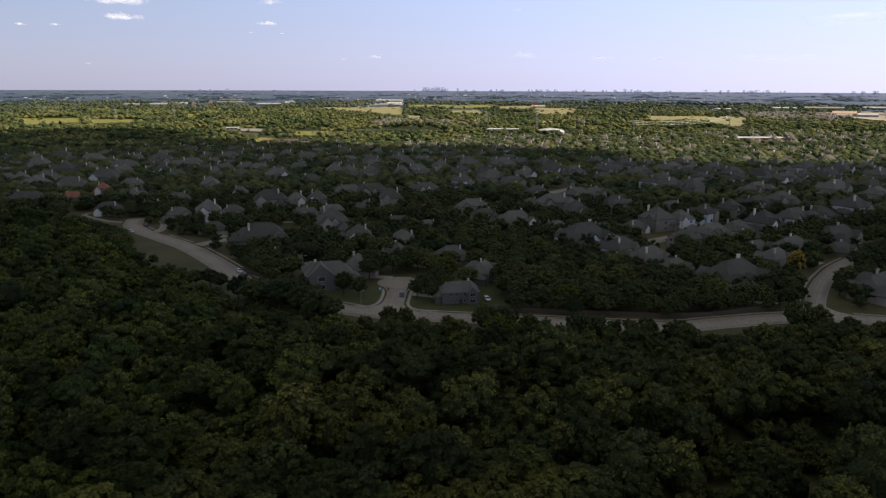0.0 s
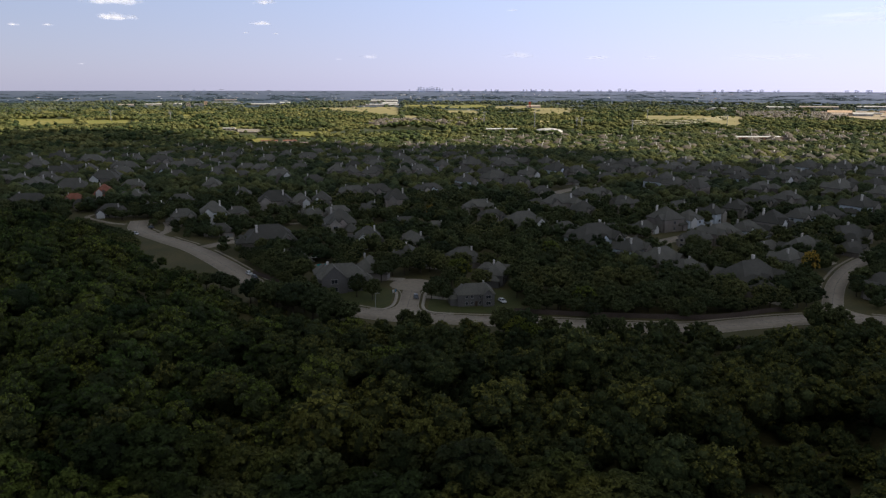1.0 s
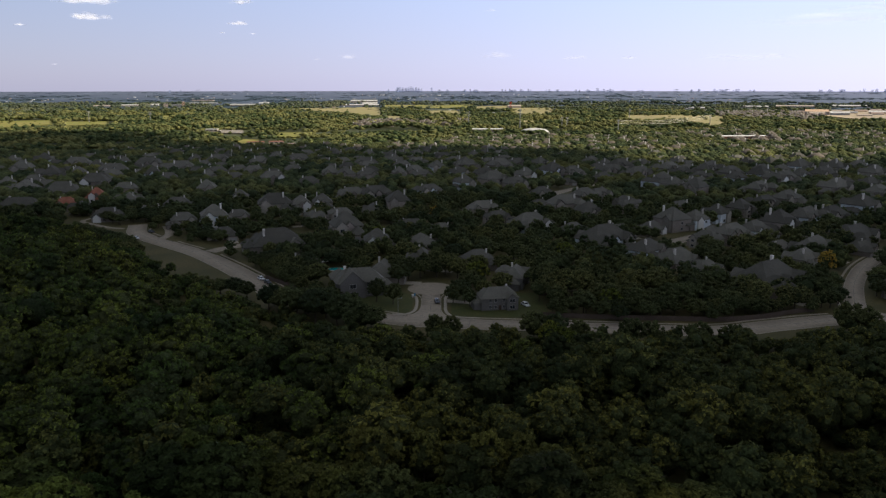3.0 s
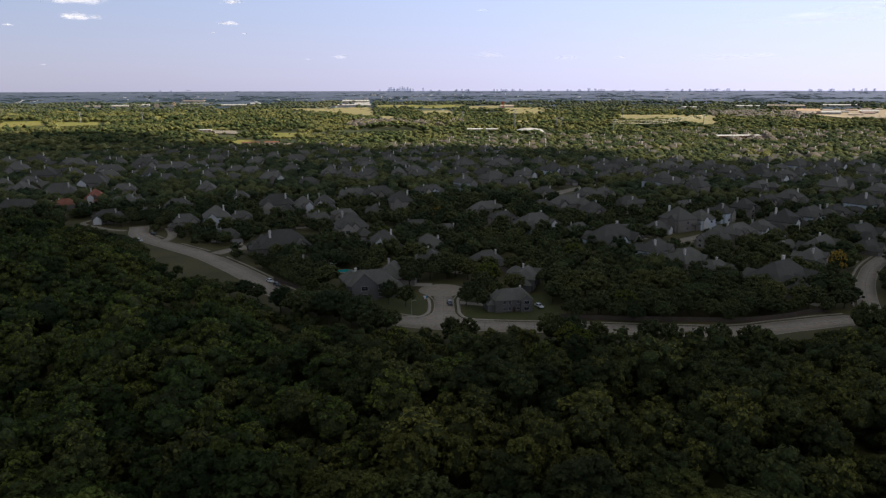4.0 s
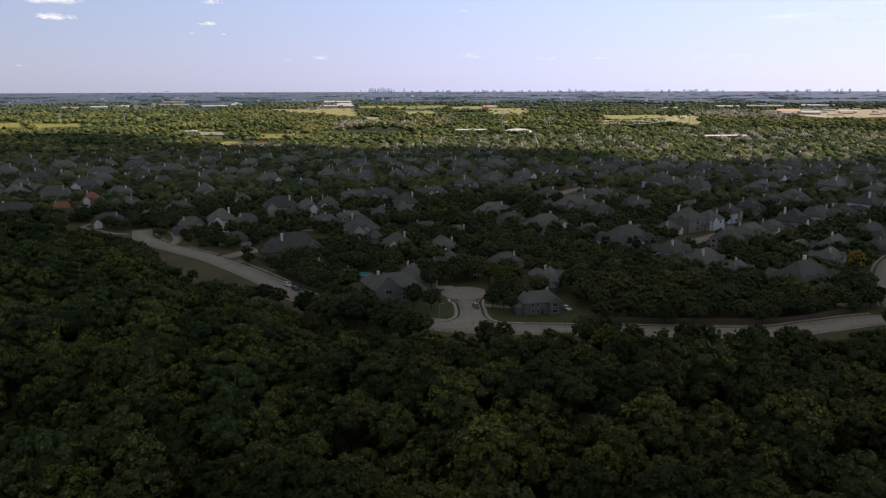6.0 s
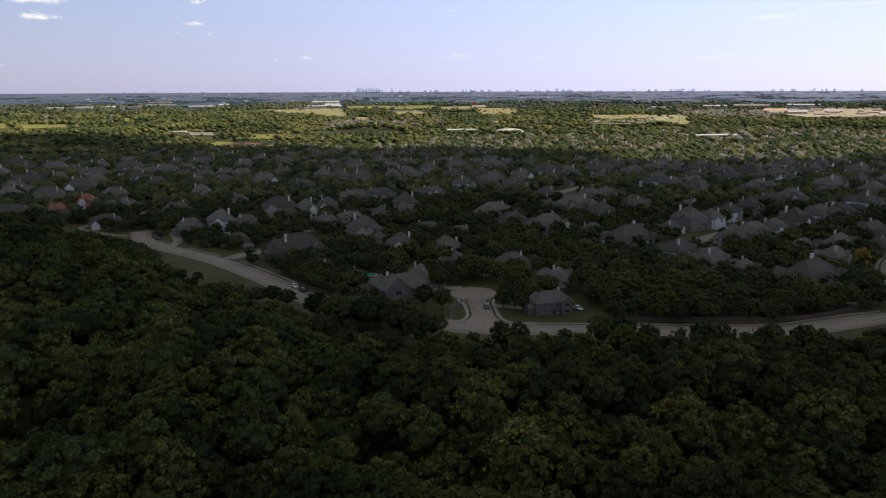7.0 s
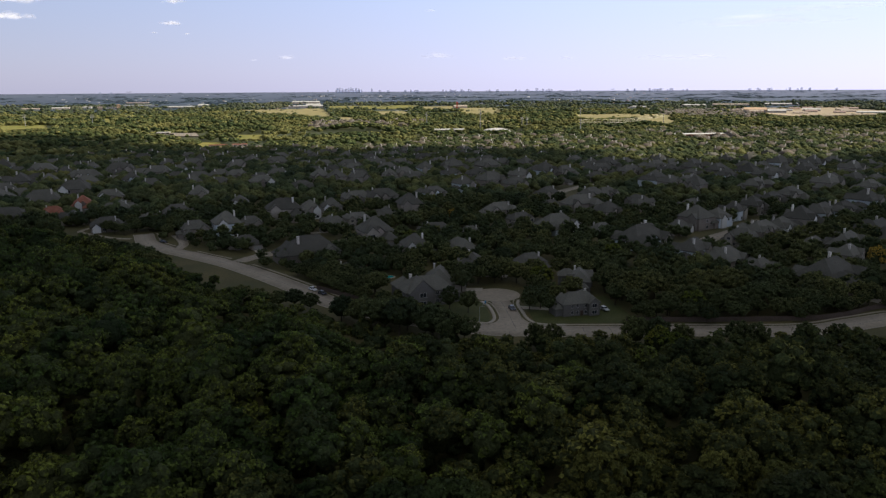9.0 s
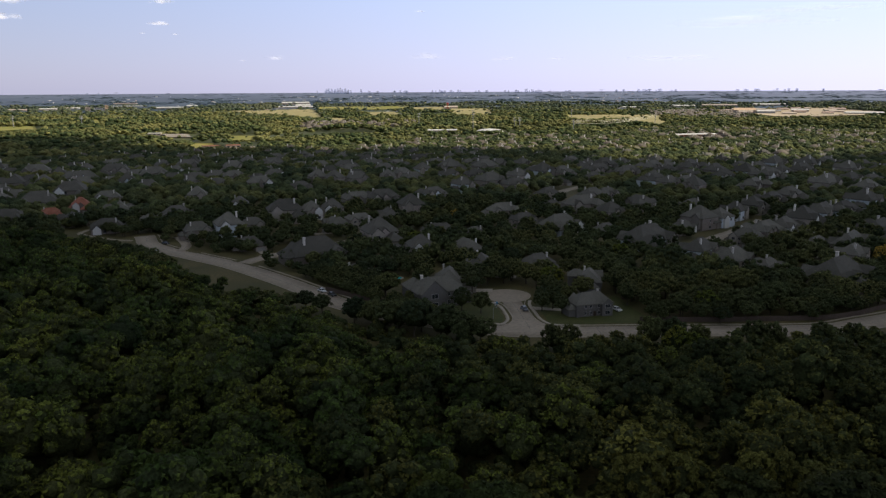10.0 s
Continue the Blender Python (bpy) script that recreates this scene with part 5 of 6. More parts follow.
def hall(x, y, w, d, h, turn, label, roof=WHITE_ROOF, wall=PALE_WALL, category="building"):
    """A low hall: walls with a row of openings, and a slightly pitched roof."""
    ob = new("building")
    tagged(ob, label, category)
    part("wall", boxed(-w / 2, w / 2, -d / 2, d / 2, -1, h), wall, ob)
    r = bmesh.new()
    peak = 1.22 if y < 1800 else 1.55
    faces(r, [(-w / 2 - 0.5, -d / 2 - 0.5, h), (w / 2 + 0.5, -d / 2 - 0.5, h), (w / 2 + 0.5, d / 2 + 0.5, h), (-w / 2 - 0.5, d / 2 + 0.5, h), (-w / 2, 0, h * peak), (w / 2, 0, h * peak), (-w / 2, -d / 2, h - 0.5), (w / 2, d / 2, h - 0.5)], [(0, 1, 5, 4), (1, 2, 5), (2, 3, 4, 5), (3, 0, 4), (0, 3, 2, 1)])
    part("roof", r, roof, ob)
    n = max(3, int(w / 9))
    for k in range(n):
        c = -w / 2 + (k + 0.5) * w / n
        part("window", boxed(c - w / n * 0.3, c + w / n * 0.3, -d / 2 - 0.15, -d / 2 + 0.1, h * 0.3, h * (0.7 if y < 1800 else 0.5)), GLASS if y < 1800 else GLASS_FAR, ob)
    ob.matrix_basis = pose(x, y, float(land(x, y)), 0, 0, turn)
    return ob


hall(-235, 3110, 150, 50, 5, 2, "long low white warehouse beside a field")
hall(-200, 3160, 60, 40, 8, 2, "white flat distribution building")
hall(-245, 3500, 120, 60, 7, 2, "white flat distribution building")
hall(-715, 3130, 105, 40, 4.5, 4, "long low white warehouse beside a field")
hall(-640, 3200, 40, 30, 7, 4, "small white store with grey walls", wall=GREY_ROOF)
hall(-1215, 2990, 60, 30, 4, 10, "long low pale warehouse", roof=PALE_WALL)
hall(-1140, 3060, 70, 30, 4, 10, "long low white warehouse")
hall(-1060, 3090, 50, 30, 5, 10, "white low office building among trees", wall=GREY_ROOF)
hall(-996, 3600, 95, 50, 2.5, 6, "broad pale store with a faded red roof", roof=PINK_ROOF)
hall(-905, 3290, 125, 50, 4, 6, "broad grey arched sheet roof", roof=GREY_ROOF, wall=GREY_ROOF)
hall(110, 1383, 58, 22, 5.5, -3, "low white roof of a school")
hall(481, 1166, 84, 20, 5.5, 2, "long pale low roof of a covered store", wall=RUST_WALL)
hall(-396, 1425, 22, 12, 4, 5, "small pale clubhouse roof")
hall(-250, 1098, 24, 12, 3.5, 15, "low red-brown roofed building by a car park", roof=TILE)
hall(-222, 1106, 20, 12, 3.5, 15, "low red-brown roofed building by a car park", roof=TILE)
hall(-196, 1060, 16, 10, 3.5, 15, "low pink-brown roofed building by a car park", roof=PINK_ROOF)


def car_park(corners, count, seed):
    """Rows of parked cars on a far lot, too small to pick apart."""
    g = np.random.default_rng(seed)
    a, b, c, d = (np.array(p, float) for p in corners)
    vs, qs, which = [], [], []
    for k in range(count):
        u, v = g.uniform(0.05, 0.95), g.integers(0, 5) / 4.5 + 0.05
        p = a * (1 - u) * (1 - v) + b * u * (1 - v) + c * u * v + d * (1 - u) * v
        for w, l, z0, z1 in ((1.0, 2.3, 0.9, 1.8), (0.85, 1.2, 1.8, 2.5)):
            n = len(vs)
            vs += [(p[0] + sx * w, p[1] + sy * l, z) for z in (z0, z1) for sx, sy in ((-1, -1), (1, -1), (1, 1), (-1, 1))]
            qs += [(n, n + 1, n + 5, n + 4), (n + 1, n + 2, n + 6, n + 5), (n + 2, n + 3, n + 7, n + 6), (n + 3, n, n + 4, n + 7), (n + 4, n + 5, n + 6, n + 7)]
            which += [int(g.integers(0, 3)) if w == 1.0 else 1] * 5
    me = lay("parked_cars", vs, quads=qs, mats=[WHITE_ROOF, STEEL, TYRE], which=which)
    return tagged(new("parked_cars", me), "rows of parked cars on a far car park", "cars", kind="stuff")


car_park([(-388, 1430), (-340, 1425), (-315, 1330), (-355, 1340)], 90, 5)
car_park([(1180, 2380), (1560, 2420), (1480, 2000), (1130, 1900)], 260, 6)
hall(1140, 2160, 62, 40, 11, -25, "tan store with an orange flat roof", roof=ORANGE_WALL)
hall(1185, 2120, 50, 30, 8, -25, "grey-white office block beside the stores", wall=GREY_ROOF)
hall(1100, 2085, 40, 25, 8, -20, "red-brown brick apartment block", roof=PALE_WALL, wall=RUST_WALL)
hall(1430, 2010, 110, 40, 5, -30, "long white flat-roofed store with blue-grey walls", wall=GREY_ROOF)
g = np.random.default_rng(8)
for x, y in ((1230, 2270), (1290, 2240), (1330, 2390), (1390, 2360), (1260, 2400), (1460, 2400), (1520, 2440), (1300, 2130), (1360, 2220), (1210, 2040), (1470, 2230), (1550, 2300), (1330, 2040), (1180, 2330), (1420, 2130), (1600, 2400)):
    hall(x, y, g.uniform(22, 52), g.uniform(18, 30), g.uniform(4, 7), -25 + g.uniform(-8, 8), "small pale store on the bare lots", roof=(WHITE_ROOF, PINK_ROOF, GREY_ROOF, PALE_WALL)[int(g.integers(0, 4))], wall=(PALE_WALL, ORANGE_WALL)[int(g.integers(0, 2))])
hall(1245, 2790, 90, 40, 5, -20, "pale low store far off")
hall(1400, 2800, 130, 40, 5, -22, "pale low store far off", roof=PALE_WALL)
hall(1600, 2780, 120, 40, 5, -25, "pale low store far off")
hall(1010, 2750, 60, 40, 4, -20, "pale low store far off")
hall(355, 2850, 50, 30, 8, 0, "low tan metal shed roof", roof=PALE_WALL)


def tower(x, y, w, d, h, label, wall=CITY, storeys=8):
    """A tall block with its rows of windows and a roof box."""
    ob = new("building")
    tagged(ob, label, "building")
    part("wall", boxed(-w / 2, w / 2, -d / 2, d / 2, -2, h), wall, ob)
    part("roof", boxed(-w / 4, w / 4, -d / 4, d / 4, h, h * 1.06), wall, ob)
    for k in range(storeys):
        z = h * (k + 0.4) / storeys
        part("window", boxed(-w / 2 * 0.9, w / 2 * 0.9, -d / 2 - 0.2, -d / 2 + 0.1, z, z + h / storeys * 0.4), GLASS_FAR if wall is CITY else GLASS, ob)
    ob.matrix_basis = pose(x, y, float(land(x, y)), 0, 0, -math.degrees(math.atan2(x + 40, y)))
    return ob


def distant_town():
    """Pale roofs scattered over the far plain, too small to pick apart."""
    g = np.random.default_rng(77)
    vs, qs, which = [], [], []
    for k in range(700):
        a = radians(g.uniform(-31, 38))
        r = g.uniform(2350, 4500)
        if noise.noise((math.sin(a) * 9, r * 0.002, 4.4)) < -0.05:
            continue
        x, y = HOME[0] + r * math.sin(a), HOME[1] + r * math.cos(a)
        if any(inside([(x, y)], f)[0] for f in FIELDS):
            continue
        w, d, h = g.uniform(4, 18), g.uniform(5, 12), g.uniform(1.2, 3)
        z = float(land(x, y))
        c, s = math.cos(a), math.sin(a)
        p = [(x + c * u * w / 2 + s * v * d / 2, y - s * u * w / 2 + c * v * d / 2) for u, v in ((-1, -1), (1, -1), (1, 1), (-1, 1))]
        b = len(vs)
        vs += [(*q, z - 1) for q in p] + [(*q, z + h) for q in p]
        qs += [(b, b + 1, b + 5, b + 4), (b + 1, b + 2, b + 6, b + 5), (b + 2, b + 3, b + 7, b + 6), (b + 3, b, b + 4, b + 7), (b + 4, b + 5, b + 6, b + 7)]
        which += [int(g.choice([0, 1, 1, 1, 1, 2]))] * 5
    me = lay("distant_town", vs, quads=qs, mats=[WHITE_ROOF, GREY_ROOF, PINK_ROOF], which=which)
    return tagged(new("distant_town", me), "scattered pale roofs on the distant plain", "buildings", kind="stuff")


distant_town()
tower(-965, 2960, 16, 14, 13, "pale tan block beside a brick tower", PALE_WALL, 4)
tower(-905, 2980, 11, 12, 19, "tan and orange brick tower block", ORANGE_WALL, 5)
tower(-935, 3000, 40, 20, 9, "broad grey-brown block among trees", GREY_ROOF, 3)
# skyline on the rim: bearing in degrees, width, top
RIM = 4640
SKYLINE = [(-1.6, 6, 68), (-0.94, 8, 82), (-0.75, 8, 84), (-0.55, 8, 80), (-0.3, 9, 78), (-0.1, 8, 83), (0.08, 6, 88), (0.25, 8, 80), (0.45, 9, 82), (0.65, 8, 78), (0.85, 8, 72), (1.61, 7, 78), (2.2, 12, 65), (2.82, 10, 64)]
SKYLINE_MID = [(4.1, 8, 67), (4.5, 9, 69), (4.9, 12, 66), (6.89, 9, 68), (7.44, 9, 70), (7.8, 10, 66), (8.27, 10, 69), (8.81, 9, 70), (10.35, 9, 66), (10.97, 9, 67), (12.29, 9, 66), (13.11, 9, 67), (13.84, 16, 75), (14.3, 12, 70), (14.75, 10, 69)]
SKYLINE_RIGHT = [(17.0, 12, 63), (20.4, 10, 67), (20.9, 9, 69), (21.92, 10, 69), (22.3, 14, 67), (22.68, 12, 69), (23.43, 18, 70), (24.5, 10, 66), (28.6, 8, 66), (29.16, 10, 68), (29.91, 22, 68), (31.18, 10, 72), (31.9, 12, 71), (32.4, 10, 70), (34.0, 10, 68)]
SKYLINE_LEFT = [(-17.1, 8, 62), (-16.4, 6, 62)]
g = np.random.default_rng(12)
FILL = [(-1.0 + 0.13 * k, 7, g.uniform(66, 79)) for k in range(14)]  # lower blocks between the towers
for a, w, h in SKYLINE_MID + SKYLINE_RIGHT:
    FILL += [(a + g.uniform(-0.3, 0.3), g.uniform(5, 9), g.uniform(61, min(h, 66)))]
for a, w, h in SKYLINE + SKYLINE_MID + SKYLINE_RIGHT + SKYLINE_LEFT + FILL:
    a = radians(a)
    rim = RIM + g.uniform(-25, 25)
    x, y = HOME[0] + rim * math.sin(a), HOME[1] + rim * math.cos(a)
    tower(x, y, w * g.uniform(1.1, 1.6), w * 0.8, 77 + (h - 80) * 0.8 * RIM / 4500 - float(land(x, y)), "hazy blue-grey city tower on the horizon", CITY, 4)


def dome(x, y, w, h, label):
    """A low shell roof on a ring wall."""
    ob = new("building")
    tagged(ob, label, "building")
    bm = bmesh.new()
    n, m = 32, 8
    pts = [(0, 0, h + 3)]
    for i in range(1, m + 1):
        a = i / m * math.pi / 2
        pts += [(math.sin(a) * w / 2 * math.cos(k * math.tau / n), math.sin(a) * w / 2 * math.sin(k * math.tau / n), 3 + h * math.cos(a)) for k in range(n)]
    f = [(0, 1 + k, 1 + (k + 1) % n) for k in range(n)]
    for i in range(m - 1):
        b = 1 + i * n
        f += [(b + k, b + n + k, b + n + (k + 1) % n, b + (k + 1) % n) for k in range(n)]
    part("roof", faces(bm, pts, f), WHITE_ROOF, ob)
    w_bm = bmesh.new()
    bmesh.ops.create_cone(w_bm, segments=32, radius1=w / 2 - 0.5, radius2=w / 2 - 0.5, depth=4, cap_ends=True, matrix=Matrix.Translation((0, 0, 1)))
    part("wall", w_bm, PALE_WALL, ob)
    ob.matrix_basis = pose(x, y, 0)
    return ob


dome(191, 1342, 50, 6, "white domed sports hall roof")


def pylon(x, y, h, label):
    """A tapered steel mast with cross-arms and insulators."""
    ob = new("pylon")
    tagged(ob, label, "pylon", "power line")
    part("mast", rod(bmesh.new(), (0, 0, -1), (0, 0, h), 0.9, 0.45, 8), STEEL, ob)
    for z in (0.98, 0.88, 0.78):
        part("arm", rod(bmesh.new(), (-4.2, 0, h * z), (4.2, 0, h * z), 0.3, 0.3, 6), STEEL, ob)
    ob.matrix_basis = pose(x, y, float(land(x, y)), 0, 0, 35)
    return ob


PYLONS = [(316, 1252, 27), (560, 1480, 27), (253, 1410, 25), (262, 1408, 25), (176, 1421, 40), (-613, 1738, 26), (-768, 1785, 26), (90, 1560, 30), (520, 1900, 27)]
for x, y, h in PYLONS:
    pylon(x, y, h, "slim grey steel power-line mast above the trees")


def wire(a, b, sag):
    a, b = Vector(a), Vector(b)
    bm = bmesh.new()
    pts = [a.lerp(b, k / 10) - Vector((0, 0, sag * 4 * (k / 10) * (1 - k / 10))) for k in range(11)]
    for p, q in zip(pts, pts[1:]):
        rod(bm, p, q, 0.16, 0.16, 4)
    me = bpy.data.meshes.new("cable")
    bm.to_mesh(me)
    bm.free()
    me.materials.append(WIRE)
    return tagged(new("cable", me), "sagging sunlit power cable between masts", "cable", "power line")


WIRE = mottled("bright_aluminium", (0.75, 0.7, 0.5), (0.7, 0.66, 0.5), (0.65, 0.6, 0.45), 0.1, 1.0, 0.5)
for z in (0.98, 0.88, 0.78):
    for o in (-3.4, 3.4):
        wire((316 + o, 1252, 27 * z), (560 + o, 1480, 27 * z), 5)
mast = new("crane")
tagged(mast, "red lattice crane above far buildings", "crane")
bm = bmesh.new()
for dx, dy in ((-1.5, -1.5), (1.5, -1.5), (1.5, 1.5), (-1.5, 1.5)):
    rod(bm, (dx * 2, dy * 2, -1), (dx, dy, 24), 0.5, 0.4, 4)
for k in range(6):
    rod(bm, (-2.4, -2.4, k * 4), (2.4, -2.4, k * 4 + 4), 0.35, 0.35, 4)
part("mast", bm, RED_PAINT, mast)
part("cabin", boxed(-3, 3, -3, 3, 20, 26, bevel=0.4), RED_PAINT, mast)
mast.matrix_basis = pose(330, 2760, float(land(330, 2760)))


# ---- clouds ----
def puffs(name, centres, label, mat, level=3):
    """A cloud of many rounded heads in one mesh."""
    bv, bt = ICO[level]
    vs, ts, base = [], [], 0
    for x, y, z, r, flat in centres:
        n = np.array([noise.noise(Vector(p) * 1.7 + Vector((x, y, z)) * 0.01) for p in bv])[:, None]
        v = bv * (1 + 0.28 * n) * r * np.array([1, 1, flat])
        vs.append(v + (x, y, z))
        ts.append(bt + base)
        base += len(bv)
    ob = new(name, lay(name, np.concatenate(vs), np.concatenate(ts), mats=[mat]))
    for p in ob.data.polygons:
        p.use_smooth = True
    return tagged(ob, label, "cloud")


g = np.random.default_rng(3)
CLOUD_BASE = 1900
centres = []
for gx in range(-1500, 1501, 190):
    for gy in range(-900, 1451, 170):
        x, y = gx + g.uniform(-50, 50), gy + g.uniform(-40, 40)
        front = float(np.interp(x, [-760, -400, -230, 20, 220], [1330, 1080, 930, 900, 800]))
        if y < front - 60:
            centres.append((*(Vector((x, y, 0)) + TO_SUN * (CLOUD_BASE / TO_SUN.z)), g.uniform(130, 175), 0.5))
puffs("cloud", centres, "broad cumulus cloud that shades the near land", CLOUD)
# small clouds over the horizon: bearing, height, half width
SMALL_CLOUDS = [(-21.9, 520, 78), (-21.8, 437, 50), (-11.9, 538, 32), (-12.2, 425, 30), (-11.2, 372, 9), (-13.3, 375, 8), (6.0, 508, 17), (-4.5, 249, 30), (6.5, 256, 48), (12.2, 241, 30), (-26.0, 390, 14), (-28.0, 385, 14), (-29.7, 370, 22), (-6.8, 235, 10), (16.0, 240, 18), (28.5, 415, 330), (24.0, 235, 170), (33.0, 470, 240), (-24.2, 196, 8)]
for k, (a, h, w) in enumerate(SMALL_CLOUDS):
    a = radians(a)
    c = Vector((HOME[0] + 4500 * math.sin(a), HOME[1] + 4500 * math.cos(a), h))
    bv, bt = ICO[3]
    ob = new("cloud", lay("cloud", bv, bt, mats=[CIRRUS if a > 0.05 or h < 300 else WISP]))
    ob.matrix_basis = Matrix.LocRotScale(c, Euler((0, 0, -a)), (w * (1.5 if w > 150 else 2.2), w * 0.3, w * (0.12 if w > 150 else 0.6)))
    tagged(ob, "small white fair-weather cloud above the horizon", "cloud")


# ---- cars ----
def car_model(mat, label):
    """A parked car: body with cabin, glass, four wheels and lamps."""
    car = new("car")
    tagged(car, label, "car", "parked cars")
    bm = bmesh.new()
    box(bm, -0.9, 0.9, -2.2, 2.2, 0.3, 0.85, bevel=0.12)
    faces(bm, [(-0.82, -1.1, 0.85), (0.82, -1.1, 0.85), (0.82, 1.9, 0.85), (-0.82, 1.9, 0.85), (-0.64, -0.4, 1.45), (0.64, -0.4, 1.45), (0.64, 1.3, 1.45), (-0.64, 1.3, 1.45)], [(4, 5, 6, 7), (0, 1, 5, 4), (1, 2, 6, 5), (2, 3, 7, 6), (3, 0, 4, 7)])
    part("body", bm, mat, car)
    w = bmesh.new()
    faces(w, [(-0.7, -1.02, 0.93), (0.7, -1.02, 0.93), (0.6, -0.47, 1.4), (-0.6, -0.47, 1.4)], [(0, 1, 2, 3)])
    faces(w, [(-0.7, 1.83, 0.93), (0.7, 1.83, 0.93), (0.6, 1.37, 1.4), (-0.6, 1.37, 1.4)], [(3, 2, 1, 0)])
    for s in (-1, 1):
        faces(w, [(s * 0.815, -0.9, 0.92), (s * 0.815, 1.65, 0.92), (s * 0.665, 1.2, 1.4), (s * 0.665, -0.35, 1.4)], [(0, 1, 2, 3)])
    bmesh.ops.translate(w, verts=w.verts, vec=(0, 0, 0.012))
    part("window", w, GLASS, car, "dark tinted glass")
    for x in (-0.85, 0.85):
        for y in (-1.4, 1.4):
            part("wheel", rod(bmesh.new(), (x - 0.1, y, 0.34), (x + 0.1, y, 0.34), 0.34, 0.34, 12), TYRE, car)
        part("headlight", boxed(x * 0.75 - 0.15, x * 0.75 + 0.15, -2.24, -2.15, 0.6, 0.75), TRIM, car)
    return car


GREY_CAR = car_paint("grey_paint", (0.10, 0.11, 0.13))
WHITE_CAR, DARK_CAR, SILVER_CAR = car_paint("white_paint", (0.75, 0.75, 0.75)), car_paint("dark_paint", (0.02, 0.025, 0.035)), car_paint("silver_blue_paint", (0.5, 0.52, 0.55))
CARS = [(-16.0, 279.5, 5, GREY_CAR, "dark grey car parked in the court"), (-174, 408, 45, WHITE_CAR, "white car parked along the bend"), (-89.5, 317, 32, WHITE_CAR, "white car parked by the kerb"), (-85.5, 310.5, 32, DARK_CAR, "dark car parked by the kerb"), (-172, 426, 50, DARK_CAR, "dark car parked in the street mouth"), (16.9, 273.6, 20, WHITE_CAR, "white car parked beside the brick house")]
for x, y, turn, mat, label in CARS:
    car_model(mat, label).matrix_basis = pose(x, y, 0.035, 0, 0, turn)


# ---- gardens by the court ----
def slab(name, points, z, mat, label, category, kind="structure"):
    bm = bmesh.new()
    f = bm.faces.new([bm.verts.new((x, y, z)) for x, y in points])
    ext = bmesh.ops.extrude_face_region(bm, geom=[f])
    for e in ext["geom"]:
        if isinstance(e, bmesh.types.BMVert):
            e.co.z -= z + 0.3
    bmesh.ops.recalc_face_normals(bm, faces=bm.faces)
    me = bpy.data.meshes.new(name)
    bm.to_mesh(me)
    bm.free()
    me.materials.append(mat)
    return tagged(new(name, me), label, category, kind=kind)


slab("road", [(-31, 256), (-28, 262.2), (-24.6, 265), (-22.6, 269), (-22.0, 276), (-14.9, 276), (-15.2, 268), (-13.6, 262), (-9.5, 258.6), (-9, 253)], 0.042, CONCRETE, "flared concrete mouth of the court", "road")
slab("road", [(125, 254), (132, 260), (136, 269), (143, 266), (144, 260), (149, 254)], 0.042, CONCRETE, "flared concrete mouth of the side street", "road")
slab("lawn", [(-11.5, 261.5), (24, 257.8), (24, 292), (-10, 288)], 0.06, LAWN, "mown green front lawn", "lawn")
slab("lawn", [(-52, 274), (-38, 268), (-27.5, 266), (-25.2, 272), (-25.5, 290), (-34, 300), (-56, 286)], 0.06, LAWN, "mown green front lawn", "lawn")
for corner, reach in (([(-23.5, 292.2), (-21.9, 286), (-21.8, 277), (-22.6, 269.5), (-24.6, 265.2), (-28, 262.6), (-33, 263.2)], -1), ([(-12.6, 292), (-14.3, 286), (-14.8, 276), (-15.0, 268), (-13.4, 262), (-9.4, 258.8), (-2, 257.2)], 1)):
    # kerb and pavement sweeping round each corner of the court's mouth
    line = smooth(corner, 1.0)
    near, far_ = (0.0, 0.3) if reach > 0 else (-0.3, 0.0)
    v, q = strip(line, near, far_, -0.3, 0.16)
    tagged(new("kerb", lay("kerb", v, quads=q, mats=[KERB])), "pale concrete kerb rounding the street corner", "kerb", kind="structure")
    near, far_ = (1.3, 2.5) if reach > 0 else (-2.5, -1.3)
    v, q = strip(line, near, far_, -0.2, 0.10)
    tagged(new("pavement", lay("pavement", v, quads=q, mats=[KERB])), "pale concrete pavement rounding the street corner", "pavement", kind="structure")
slab("driveway", [(-2, 276), (-2, 279), (-12, 283.5), (-12, 279.5)], 0.08, KERB, "pale concrete driveway", "driveway")
pool = new("swimming_pool")
tagged(pool, "small turquoise garden swimming pool with pale rim", "pool")
bm = bmesh.new()
bmesh.ops.create_cone(bm, segments=24, radius1=4.4, radius2=4.4, depth=0.3, cap_ends=True, matrix=Matrix.Translation((0, 0, 0.0)))
part("rim", bm, KERB, pool)
bm = bmesh.new()
bmesh.ops.create_cone(bm, segments=24, radius1=3.6, radius2=3.6, depth=0.3, cap_ends=True, matrix=Matrix.Translation((0, 0, 0.02)))
part("water", bm, POOL, pool, "turquoise water")
pool.matrix_basis = pose(-59.5, 334, 0.1) @ Matrix.Diagonal((1, 0.7, 1, 1))
lamp = new("street_lamp")
tagged(lamp, "slim grey street lamp beside the court", "street lamp")
part("pole", rod(bmesh.new(), (0, 0, -0.2), (0, 0, 5.6), 0.09, 0.06, 8), STEEL, lamp)
part("arm", rod(bmesh.new(), (0, 0, 5.5), (1.0, 0, 5.75), 0.05, 0.05, 6), STEEL, lamp)
part("head", boxed(0.8, 1.5, -0.16, 0.16, 5.68, 5.84, bevel=0.04), STEEL, lamp)
lamp.matrix_basis = pose(-30.5, 266.0, 0)


